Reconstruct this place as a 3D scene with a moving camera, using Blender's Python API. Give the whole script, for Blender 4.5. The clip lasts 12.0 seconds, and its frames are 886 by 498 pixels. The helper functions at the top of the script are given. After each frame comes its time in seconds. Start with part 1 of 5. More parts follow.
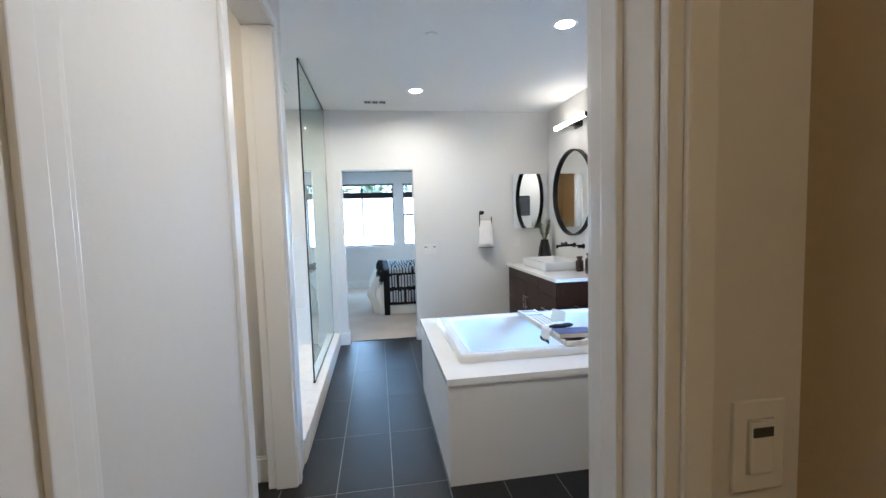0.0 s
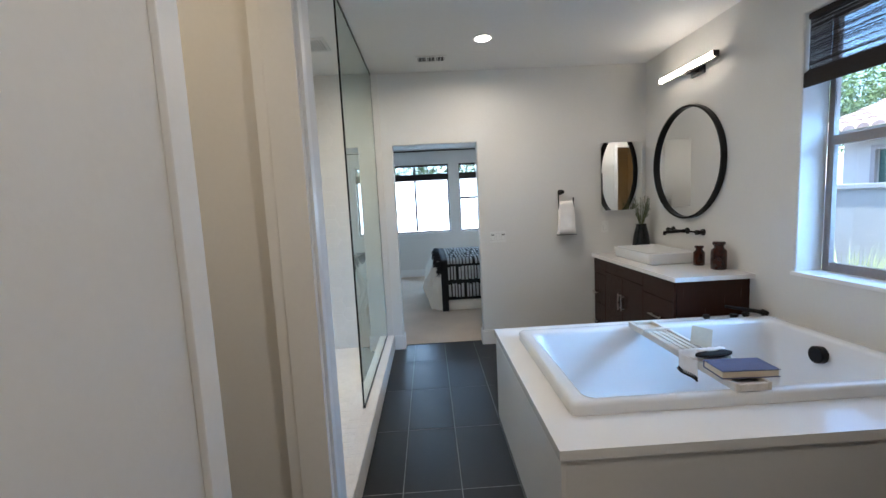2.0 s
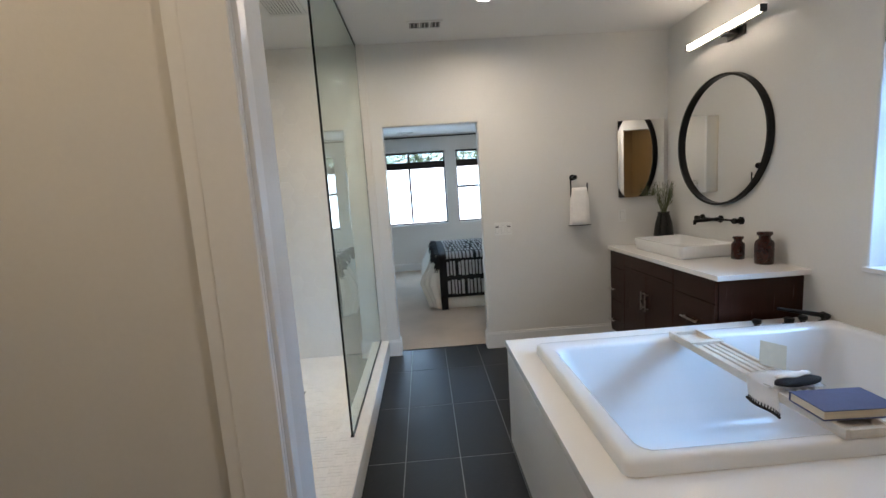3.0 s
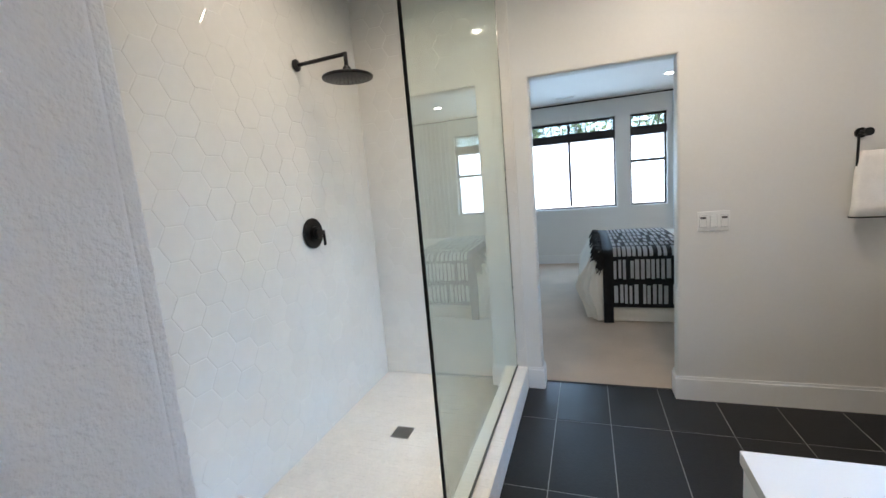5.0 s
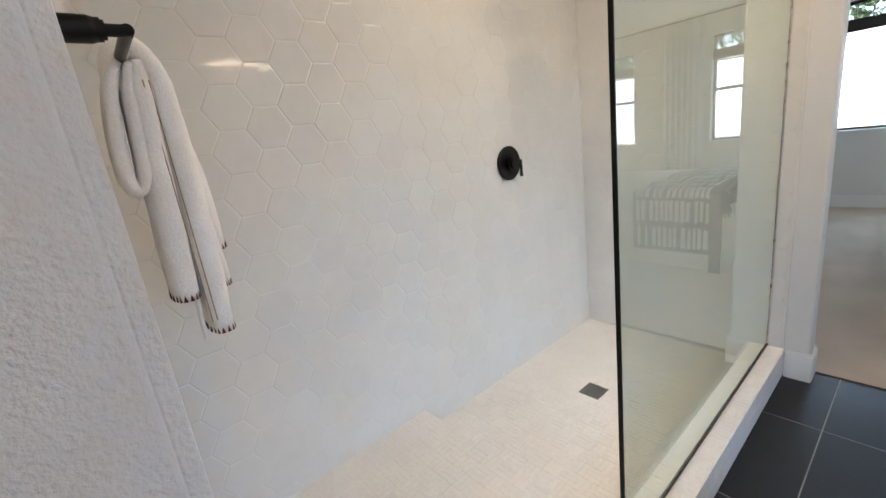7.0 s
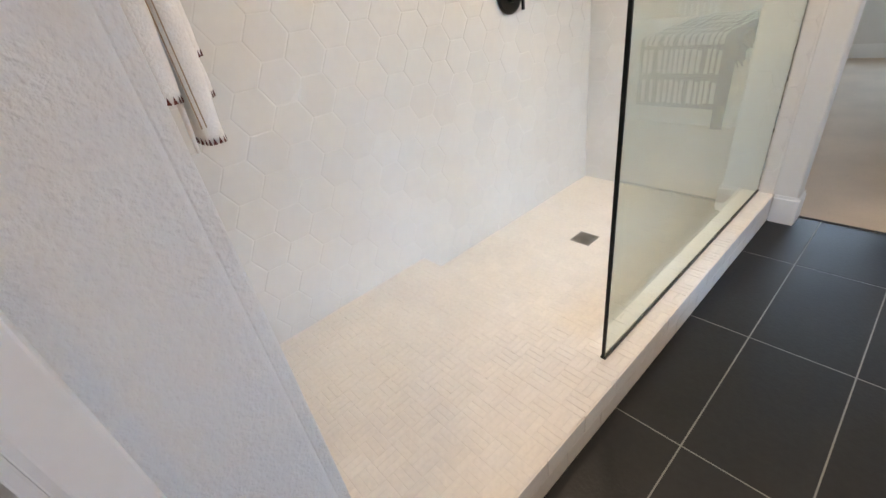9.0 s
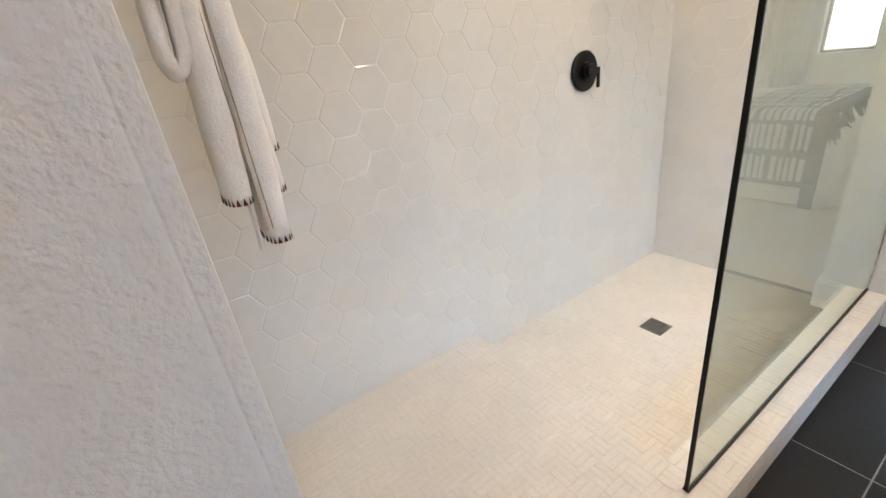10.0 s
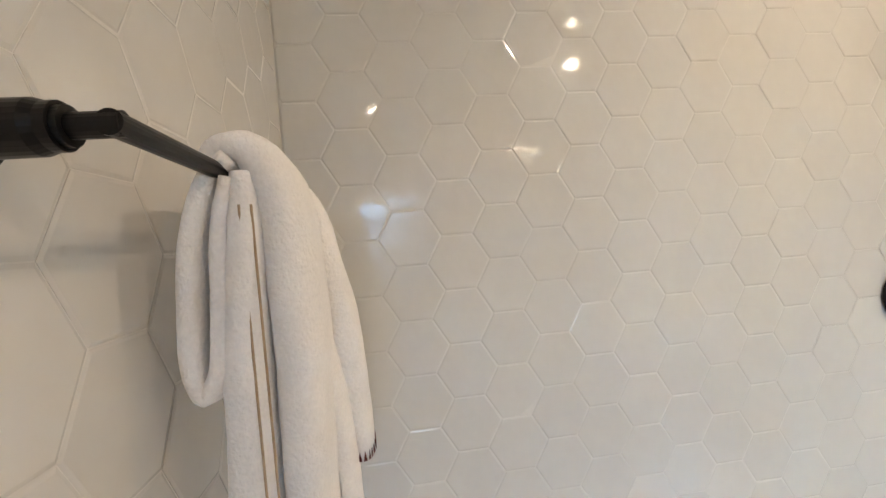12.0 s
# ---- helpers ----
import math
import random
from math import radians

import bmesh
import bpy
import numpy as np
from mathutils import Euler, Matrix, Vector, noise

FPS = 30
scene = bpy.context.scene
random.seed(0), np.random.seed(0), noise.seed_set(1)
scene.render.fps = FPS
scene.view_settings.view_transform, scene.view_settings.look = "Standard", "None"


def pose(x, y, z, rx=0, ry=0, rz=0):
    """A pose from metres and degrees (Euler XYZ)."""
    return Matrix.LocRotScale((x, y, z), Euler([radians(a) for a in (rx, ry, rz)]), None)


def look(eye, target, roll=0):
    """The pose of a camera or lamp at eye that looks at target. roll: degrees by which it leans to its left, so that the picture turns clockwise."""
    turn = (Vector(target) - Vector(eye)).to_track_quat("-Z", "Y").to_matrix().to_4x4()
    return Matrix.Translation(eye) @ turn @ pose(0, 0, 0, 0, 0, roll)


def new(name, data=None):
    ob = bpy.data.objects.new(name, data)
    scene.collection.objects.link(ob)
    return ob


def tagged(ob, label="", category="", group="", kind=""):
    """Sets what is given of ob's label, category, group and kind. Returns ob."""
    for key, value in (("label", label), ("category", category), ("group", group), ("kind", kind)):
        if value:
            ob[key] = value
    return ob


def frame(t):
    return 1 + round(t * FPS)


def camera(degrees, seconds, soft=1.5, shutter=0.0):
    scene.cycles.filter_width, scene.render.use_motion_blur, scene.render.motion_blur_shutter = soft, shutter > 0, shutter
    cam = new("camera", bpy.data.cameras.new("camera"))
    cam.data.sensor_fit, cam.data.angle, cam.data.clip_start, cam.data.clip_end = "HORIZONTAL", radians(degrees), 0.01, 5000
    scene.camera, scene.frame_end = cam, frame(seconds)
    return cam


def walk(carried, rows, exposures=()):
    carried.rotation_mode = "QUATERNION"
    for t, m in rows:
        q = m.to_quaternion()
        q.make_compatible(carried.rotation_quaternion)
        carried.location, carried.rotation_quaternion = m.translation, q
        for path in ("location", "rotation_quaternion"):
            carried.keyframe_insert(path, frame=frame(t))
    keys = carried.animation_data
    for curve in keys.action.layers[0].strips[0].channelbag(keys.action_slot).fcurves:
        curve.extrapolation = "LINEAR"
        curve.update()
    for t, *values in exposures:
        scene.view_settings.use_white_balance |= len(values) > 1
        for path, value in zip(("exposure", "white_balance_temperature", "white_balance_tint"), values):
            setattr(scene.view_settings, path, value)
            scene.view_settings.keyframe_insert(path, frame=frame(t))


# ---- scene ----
cam = camera(93.3, 12.0)
PATH = [
(0, (0.051, -0.155, 1.471), (0.357, 1.816, 1.325), -1.7),
    (0.5, (-0.013, 0.043, 1.451), (0.156, 2.021, 1.21), -2.2),
    (1, (-0.041, 0.233, 1.435), (0.08, 2.212, 1.17), -2.7),
    (1.5, (-0.027, 0.479, 1.447), (0.047, 2.463, 1.208), -2.9),
    (2, (-0.02, 0.667, 1.468), (0.042, 2.654, 1.254), -2.9),
    (2.5, (-0.034, 0.91, 1.471), (0.077, 2.895, 1.257), -3.0),
    (3, (-0.023, 1.128, 1.462), (0.053, 3.109, 1.199), -3.8),
    (3.2, (-0.003, 1.239, 1.447), (0.024, 3.222, 1.183), -3.9),
    (4.8, (-0.007, 2.025, 1.424), (-0.534, 3.934, 1.144), -4.5),
    (5, (-0.01, 2.102, 1.435), (-0.667, 3.967, 1.141), -4.9),
    (5.5, (-0.009, 2.29, 1.436), (-1.061, 3.968, 1.159), -5.9),
    (6, (0.005, 2.371, 1.43), (-1.39, 3.772, 1.126), -7.1),
    (6.5, (-0.025, 2.387, 1.425), (-1.526, 3.668, 1.101), -7.2),
    (7, (-0.032, 2.396, 1.396), (-1.529, 3.623, 0.894), -7.6),
    (7.5, (-0.01, 2.393, 1.339), (-1.456, 3.534, 0.558), -8.7),
    (7.7, (-0.009, 2.389, 1.319), (-1.421, 3.495, 0.435), -9.0),
    (9.3, (-0.037, 2.346, 1.267), (-1.399, 3.387, 0.236), -9.2),
    (9.5, (-0.073, 2.366, 1.293), (-1.486, 3.379, 0.304), -9.0),
    (10, (-0.155, 2.411, 1.341), (-1.717, 3.37, 0.541), -7.9),
    (10.5, (-0.171, 2.514, 1.385), (-1.931, 3.29, 0.838), -8.1),
    (11, (-0.234, 2.598, 1.428), (-2.127, 3.187, 1.165), -7.0),
    (11.5, (-0.317, 2.657, 1.495), (-2.258, 3.125, 1.386), -6.2),
    (12, (-0.476, 2.647, 1.504), (-2.46, 2.896, 1.451), -4.6),
]
EXPOSURES = [(0.0, 3.5, 5350, 9), (0.5, 3.25, 5400, 9), (1.0, 3.08, 5400, 9), (2.0, 2.77, 5750, 10), (3.0, 2.68, 6200, 12), (5.0, 2.93, 6150, 12), (5.5, 2.69, 6400, 12), (7.5, 2.95, 6850, 17), (9.5, 3.16, 7350, 18), (11.0, 2.88, 7450, 16), (12.0, 2.92, 7300, 16)]
walk(cam, [(t, look(eye, target, roll)) for t, eye, target, roll in PATH], EXPOSURES)

# ---- world and lights ----
world = bpy.data.worlds.new("sky")
scene.world = world
world.use_nodes = True
wn = world.node_tree.nodes
sky = wn.new("ShaderNodeTexSky")
sky.sky_type, sky.sun_disc = "NISHITA", False
sky.sun_elevation, sky.sun_rotation, sky.ozone_density = radians(52), radians(190), 4.0
world.node_tree.links.new(sky.outputs[0], wn["Background"].inputs[0])
wn["Background"].inputs[1].default_value = 0.15

sun = new("sun", bpy.data.lights.new("sun", "SUN"))
sun.data.energy, sun.data.angle, sun.data.color = 2.0, radians(0.5), (1.0, 0.95, 0.88)
sun.matrix_world = look((-0.12, -0.70, 0.90), (0, 0, 0))

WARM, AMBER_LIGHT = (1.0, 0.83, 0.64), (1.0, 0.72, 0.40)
CAN_WATTS, BAR_GLOW, BEDROOM_WATTS = 1.18, 2.3, 0.2


daylight = new("window_daylight", bpy.data.lights.new("window_daylight", "AREA"))
daylight.data.shape, daylight.data.size, daylight.data.size_y = "RECTANGLE", 0.84, 0.70
daylight.data.energy, daylight.data.color, daylight.data.spread = 1.28, (0.30, 0.60, 1.0), radians(66)
daylight.matrix_world = look((2.56, 2.66, 1.62), (-0.6, 3.80, -0.02))
for x, w, watts in ((-0.275, 1.34, 3.2), (0.89, 0.44, 1.1), (2.46, 0.44, 1.1)):
    lamp = new("bedroom_daylight", bpy.data.lights.new("bedroom_daylight", "AREA"))
    lamp.data.shape, lamp.data.size, lamp.data.size_y = "RECTANGLE", w, 0.98
    lamp.data.energy, lamp.data.color = watts, (0.52, 0.77, 1.0)
    lamp.matrix_world = look((x, 9.345, 1.44), (x, 0, 1.44))

# ---- materials ----
def material(name, colour, rough=0.6, metal=0.0, vary=0.06, scale=6.0, fine=60.0, bump=0.0, bump_scale=120.0, coat=0.0, random_tint=0.0, glow=0.0, stretch=(1, 1, 1), contrast=0.0, spec=0.5):
    m = bpy.data.materials.new(name)
    m.use_nodes = True
    nodes, links = m.node_tree.nodes, m.node_tree.links
    b = nodes["Principled BSDF"]
    b.inputs["Roughness"].default_value = rough
    b.inputs["Metallic"].default_value = metal
    b.inputs["Coat Weight"].default_value = coat
    b.inputs["Specular IOR Level"].default_value = spec
    mapping = nodes.new("ShaderNodeMapping")
    mapping.inputs["Scale"].default_value = stretch
    geo = nodes.new("ShaderNodeNewGeometry")
    links.new(geo.outputs["Position"], mapping.inputs["Vector"])
    big, small = nodes.new("ShaderNodeTexNoise"), nodes.new("ShaderNodeTexNoise")
    big.inputs["Scale"].default_value, small.inputs["Scale"].default_value = scale, fine
    big.inputs["Detail"].default_value, small.inputs["Detail"].default_value = 4, 3
    for n in (big, small):
        links.new(mapping.outputs[0], n.inputs["Vector"])
    add = nodes.new("ShaderNodeMath")
    add.operation = "ADD"
    links.new(big.outputs["Fac"], add.inputs[0])
    links.new(small.outputs["Fac"], add.inputs[1])
    ramp = nodes.new("ShaderNodeMapRange")
    ramp.inputs["From Min"].default_value, ramp.inputs["From Max"].default_value = 0.6 + contrast, 1.4 - contrast
    ramp.inputs["To Min"].default_value, ramp.inputs["To Max"].default_value = 1 - vary, 1 + vary
    links.new(add.outputs[0], ramp.inputs["Value"])
    hsv = nodes.new("ShaderNodeHueSaturation")
    hsv.inputs["Color"].default_value = (*colour, 1)
    links.new(ramp.outputs[0], hsv.inputs["Value"])
    if random_tint:
        info = nodes.new("ShaderNodeObjectInfo")
        tint = nodes.new("ShaderNodeMapRange")
        tint.inputs["To Min"].default_value, tint.inputs["To Max"].default_value = 1 - random_tint, 1 + random_tint
        links.new(info.outputs["Random"], tint.inputs["Value"])
        mul = nodes.new("ShaderNodeMath")
        mul.operation = "MULTIPLY"
        links.new(tint.outputs[0], mul.inputs[0])
        links.new(ramp.outputs[0], mul.inputs[1])
        links.new(mul.outputs[0], hsv.inputs["Value"])
    links.new(hsv.outputs[0], b.inputs["Base Color"])
    rr = nodes.new("ShaderNodeMapRange")
    rr.inputs["To Min"].default_value, rr.inputs["To Max"].default_value = max(rough * 0.85, 0.02), min(rough * 1.15, 1)
    links.new(big.outputs["Fac"], rr.inputs["Value"])
    links.new(rr.outputs[0], b.inputs["Roughness"])
    if bump:
        tex = nodes.new("ShaderNodeTexNoise")
        tex.inputs["Scale"].default_value, tex.inputs["Detail"].default_value = bump_scale, 2.5
        links.new(mapping.outputs[0], tex.inputs["Vector"])
        bp = nodes.new("ShaderNodeBump")
        bp.inputs["Strength"].default_value, bp.inputs["Distance"].default_value = 1.0, bump
        links.new(tex.outputs["Fac"], bp.inputs["Height"])
        links.new(bp.outputs[0], b.inputs["Normal"])
    if glow:
        b.inputs["Emission Color"].default_value = (*colour, 1)
        b.inputs["Emission Strength"].default_value = glow
    return m


def pane_material(name, tint, ior=1.45):
    m = bpy.data.materials.new(name)
    m.use_nodes = True
    nodes, links = m.node_tree.nodes, m.node_tree.links
    nodes.remove(nodes["Principled BSDF"])
    glass = nodes.new("ShaderNodeBsdfGlass")
    glass.inputs["Color"].default_value = (*tint, 1)
    glass.inputs["Roughness"].default_value = 0.0
    glass.inputs["IOR"].default_value = ior
    links.new(glass.outputs[0], nodes["Material Output"].inputs[0])
    return m


PAINT = material("wall_paint", (0.72, 0.71, 0.685), 0.55, vary=0.02, bump=0.0003, bump_scale=110, scale=1.5)
PAINT_ROUGH = material("orange_peel_paint", (0.74, 0.73, 0.71), 0.5, vary=0.03, bump=0.0026, bump_scale=170, scale=3)
CEILING = material("ceiling_paint", (0.80, 0.795, 0.78), 0.7, vary=0.02, bump=0.002, bump_scale=70, scale=1.5)
TRIM = material("trim_enamel", (0.82, 0.82, 0.81), 0.3, vary=0.02, scale=2)
# Tan put on the closet walls to dim the ambient and warm the bounce.
CLOSET_BOUNCE_TINT = material("tan_closet_bounce_tint", (0.52, 0.42, 0.28), 0.6, vary=0.05, bump=0.0005, bump_scale=110, scale=1.5)
SLATE = material("dark_porcelain_tile", (0.0138, 0.0148, 0.0166), 0.36, vary=0.25, scale=3, fine=45, bump=0.0006, bump_scale=90, random_tint=0.14, spec=0.32)
GROUT = material("grey_grout", (0.25, 0.25, 0.24), 0.9, vary=0.15, bump=0.001, bump_scale=400)
HEX = material("white_hex_glaze", (0.74, 0.72, 0.68), 0.06, vary=0.025, scale=3, fine=25, bump=0.0010, bump_scale=14, random_tint=0.018, coat=0.3)
HEX_GROUT = material("white_grout", (0.73, 0.71, 0.67), 0.6, vary=0.04, bump=0.0008, bump_scale=300)
MOSAIC = material("mosaic_stone", (0.80, 0.76, 0.70), 0.38, vary=0.07, scale=5, fine=80, random_tint=0.02)
MOSAIC_GROUT = material("mosaic_grout", (0.80, 0.76, 0.70), 0.8, vary=0.06, scale=9)
QUARTZ = material("white_quartz", (0.80, 0.79, 0.77), 0.13, vary=0.02, scale=4, fine=150)
ACRYLIC = material("white_acrylic", (0.77, 0.775, 0.78), 0.09, vary=0.01, scale=2, coat=0.4)
PANEL = material("tub_panel_enamel", (0.72, 0.71, 0.69), 0.33, vary=0.02, scale=2)
WALNUT = material("dark_walnut", (0.029, 0.0088, 0.0050), 0.26, vary=0.17, scale=5, fine=26, stretch=(9, 9, 0.7), bump=0.0003, bump_scale=60, spec=0.28)
BLACK = material("matte_black_metal", (0.0035, 0.0033, 0.0033), 0.34, 0.0, vary=0.2, scale=20, spec=0.3)
NICKEL = material("brushed_nickel", (0.62, 0.60, 0.57), 0.28, 1.0, vary=0.08, scale=30, stretch=(1, 12, 1))
MIRROR = material("mirror_silver", (0.90, 0.91, 0.90), 0.0, 1.0, vary=0.0)
AMBER = material("dark_amber_glass", (0.032, 0.0065, 0.0035), 0.10, vary=0.35, scale=18, coat=0.2, spec=0.35)
VASE = material("black_ceramic", (0.004, 0.004, 0.004), 0.22, vary=0.3, scale=30)
TERRY = material("white_terry", (0.93, 0.90, 0.865), 0.95, vary=0.07, scale=20, fine=250, bump=0.0022, bump_scale=230, spec=0.12)
PIPING = material("brown_piping", (0.42, 0.30, 0.19), 0.9, vary=0.15, scale=40)
STITCH = material("dark_red_yarn", (0.10, 0.018, 0.012), 0.9, vary=0.3, scale=100)
INK = material("black_yarn", (0.005, 0.005, 0.006), 0.9, vary=0.3, scale=80, bump=0.002, bump_scale=300)
BOOK = material("blue_book_cloth", (0.085, 0.10, 0.20), 0.7, vary=0.1, scale=20, bump=0.0006, bump_scale=600)
PAPER = material("cream_paper", (0.66, 0.58, 0.44), 0.8, vary=0.1, scale=8, stretch=(1, 1, 30))
CARD = material("kraft_card", (0.60, 0.52, 0.38), 0.8, vary=0.05, scale=15)
TRAYWOOD = material("whitewashed_wood", (0.62, 0.57, 0.50), 0.55, vary=0.14, scale=6, fine=40, stretch=(6, 1, 6))
LINEN = material("cream_linen", (0.78, 0.74, 0.66), 0.95, vary=0.06, scale=5, fine=90, bump=0.006, bump_scale=14, spec=0.15)
WHITE_YARN = material("white_yarn", (0.74, 0.74, 0.74), 0.95, vary=0.12, scale=12, fine=120, bump=0.003, bump_scale=200, spec=0.15)
CARPET = material("beige_carpet", (0.66, 0.55, 0.45), 1.0, vary=0.12, scale=3.0, fine=220, bump=0.012, bump_scale=260, spec=0.1)
FRAME = material("bronze_window_frame", (0.30, 0.275, 0.27), 0.45, vary=0.1, scale=10)
DARKFRAME = material("dark_window_frame", (0.035, 0.030, 0.028), 0.45, vary=0.1, scale=10)
REED = material("woven_reed", (0.020, 0.016, 0.015), 0.8, vary=0.5, scale=14, fine=90, stretch=(1, 0.6, 6))
PLASTIC = material("white_plastic", (0.78, 0.78, 0.76), 0.35, vary=0.01)
GAPSHADE = material("plate_gap_shade", (0.50, 0.50, 0.49), 0.6, vary=0.05)
# For dark parts, and for flat sheets that paint shade behind slats and bars.
SLOT = material("dark_slot", (0.05, 0.05, 0.05), 0.6, vary=0.1)
STEEL = material("drain_steel", (0.34, 0.33, 0.31), 0.4, 0.9, vary=0.2, scale=50)
SHEER = material("sheer_curtain", (0.80, 0.82, 0.84), 0.9, vary=0.04, scale=5, spec=0.1)
see, join = SHEER.node_tree.nodes.new("ShaderNodeBsdfTranslucent"), SHEER.node_tree.nodes.new("ShaderNodeMixShader")
see.inputs["Color"].default_value, join.inputs[0].default_value = (0.86, 0.90, 0.94, 1), 0.55
SHEER.node_tree.links.new(SHEER.node_tree.nodes["Principled BSDF"].outputs[0], join.inputs[1])
SHEER.node_tree.links.new(see.outputs[0], join.inputs[2])
SHEER.node_tree.links.new(join.outputs[0], SHEER.node_tree.nodes["Material Output"].inputs[0])
LEAF = material("leaf_green", (0.13, 0.20, 0.075), 0.6, vary=0.45, scale=8, fine=40)
SPIKE = material("spiky_leaf", (0.34, 0.42, 0.13), 0.55, vary=0.45, scale=3, fine=30)
SPRIG = material("dry_sprig", (0.10, 0.12, 0.055), 0.7, vary=0.4, scale=30)
BARK = material("bark", (0.11, 0.08, 0.06), 0.9, vary=0.3, scale=12, bump=0.01, bump_scale=20)
STUCCO = material("pale_stucco", (0.46, 0.49, 0.48), 0.9, vary=0.06, scale=2, bump=0.004, bump_scale=60)
HOUSE = material("house_stucco", (0.52, 0.51, 0.48), 0.9, vary=0.05, scale=2, bump=0.004, bump_scale=60)
CLAY = material("pale_clay_tile", (0.40, 0.29, 0.235), 0.85, vary=0.3, scale=4, fine=20)
SOIL = material("garden_soil", (0.20, 0.16, 0.12), 1.0, vary=0.3, scale=2, fine=30, bump=0.02, bump_scale=20)
CEMENT = material("white_block_wall", (0.74, 0.72, 0.68), 0.9, vary=0.06, scale=2, bump=0.004, bump_scale=40)
NIGHT = material("grey_oak", (0.22, 0.19, 0.16), 0.5, vary=0.2, scale=6, stretch=(1, 8, 1))
LAMPGLASS = material("warm_lamp", (1.0, 0.80, 0.55), 0.4, glow=3.0)
LENS = material("downlight_lens", (1.0, 0.92, 0.80), 0.4, glow=3.0)
BARGLASS = material("light_bar_diffuser", (1.0, 0.83, 0.63), 0.4, glow=BAR_GLOW)
GLASS = pane_material("shower_glass", (0.895, 0.938, 0.918))
CLEAR = pane_material("window_glass", (0.97, 0.985, 0.985))
EDGE = material("glass_edge_seal", (0.003, 0.005, 0.0045), 0.3, vary=0.1, spec=0.2)


# ---- mesh helpers ----
ORIGIN = {}


def mesh_of(name, bm, mat, smooth=False):
    me = bpy.data.meshes.new(name)
    bm.to_mesh(me)
    bm.free()
    me.materials.append(mat)
    if smooth:
        me.polygons.foreach_set("use_smooth", [True] * len(me.polygons))
        me.update()
    return me


def thing(name, base, label, category, group=""):
    ob = tagged(new(name), label, category, group)
    ob.location = base
    ORIGIN[ob] = Vector(base)
    return ob


def part(name, bm, mat, parent, label="", smooth=False):
    """One mesh under a thing or a part; its vertices are given in the world."""
    o = ORIGIN[parent]
    bmesh.ops.translate(bm, verts=bm.verts, vec=-o)
    ob = new(name, mesh_of(name, bm, mat, smooth))
    ob.parent = parent
    ORIGIN[ob] = o
    return tagged(ob, label)


def structure(name, bm, mat, label, category, smooth=False):
    ob = tagged(new(name, mesh_of(name, bm, mat, smooth)), label, category, kind="structure")
    ORIGIN[ob] = Vector((0, 0, 0))
    return ob


def box(bm, x0, y0, z0, x1, y1, z1, bevel=0.0, seg=2):
    vs = [bm.verts.new((x, y, z)) for z in (z0, z1) for y in (y0, y1) for x in (x0, x1)]
    fs = [bm.faces.new([vs[i] for i in q]) for q in ((0, 2, 3, 1), (4, 5, 7, 6), (0, 1, 5, 4), (2, 6, 7, 3), (0, 4, 6, 2), (1, 3, 7, 5))]
    if bevel:
        edges = {e for f in fs for e in f.edges}
        bmesh.ops.bevel(bm, geom=list(edges), offset=bevel, segments=seg, profile=0.6, affect="EDGES")
    return bm


def boxes(*args, bevel=0.0):
    bm = bmesh.new()
    for a in args:
        box(bm, *a, bevel=bevel)
    return bm


def rounded(x0, y0, x1, y1, r, z, n=6):
    pts = []
    for cx, cy, a in ((x1 - r, y1 - r, 0), (x0 + r, y1 - r, 90), (x0 + r, y0 + r, 180), (x1 - r, y0 + r, 270)):
        for k in range(n + 1):
            t = radians(a + 90 * k / n)
            pts.append((cx + r * math.cos(t), cy + r * math.sin(t), z))
    return pts


def circle(x, y, r, z, n=28):
    return [(x + r * math.cos(2 * math.pi * k / n), y + r * math.sin(2 * math.pi * k / n), z) for k in range(n)]


def loft(bm, rings, first=True, last=True):
    rows = [[bm.verts.new(p) for p in ring] for ring in rings]
    n = len(rows[0])
    for a, b in zip(rows, rows[1:]):
        for k in range(n):
            bm.faces.new((a[k], a[(k + 1) % n], b[(k + 1) % n], b[k]))
    if first:
        bm.faces.new(rows[0][::-1])
    if last:
        bm.faces.new(rows[-1])
    return bm


def turned(x, y, profile, n=28):
    bm = bmesh.new()
    loft(bm, [circle(x, y, r, z, n) for r, z in profile])
    return bm


def rod(bm, a, b, r, n=14, r2=None):
    a, b = Vector(a), Vector(b)
    q = (b - a).to_track_quat("Z", "Y")
    rings = []
    for p, rad in ((a, r), (b, r if r2 is None else r2)):
        rings.append([tuple(p + q @ Vector((rad * math.cos(2 * math.pi * k / n), rad * math.sin(2 * math.pi * k / n), 0))) for k in range(n)])
    return loft(bm, rings)


def rods(*args):
    bm = bmesh.new()
    for a in args:
        rod(bm, *a)
    return bm


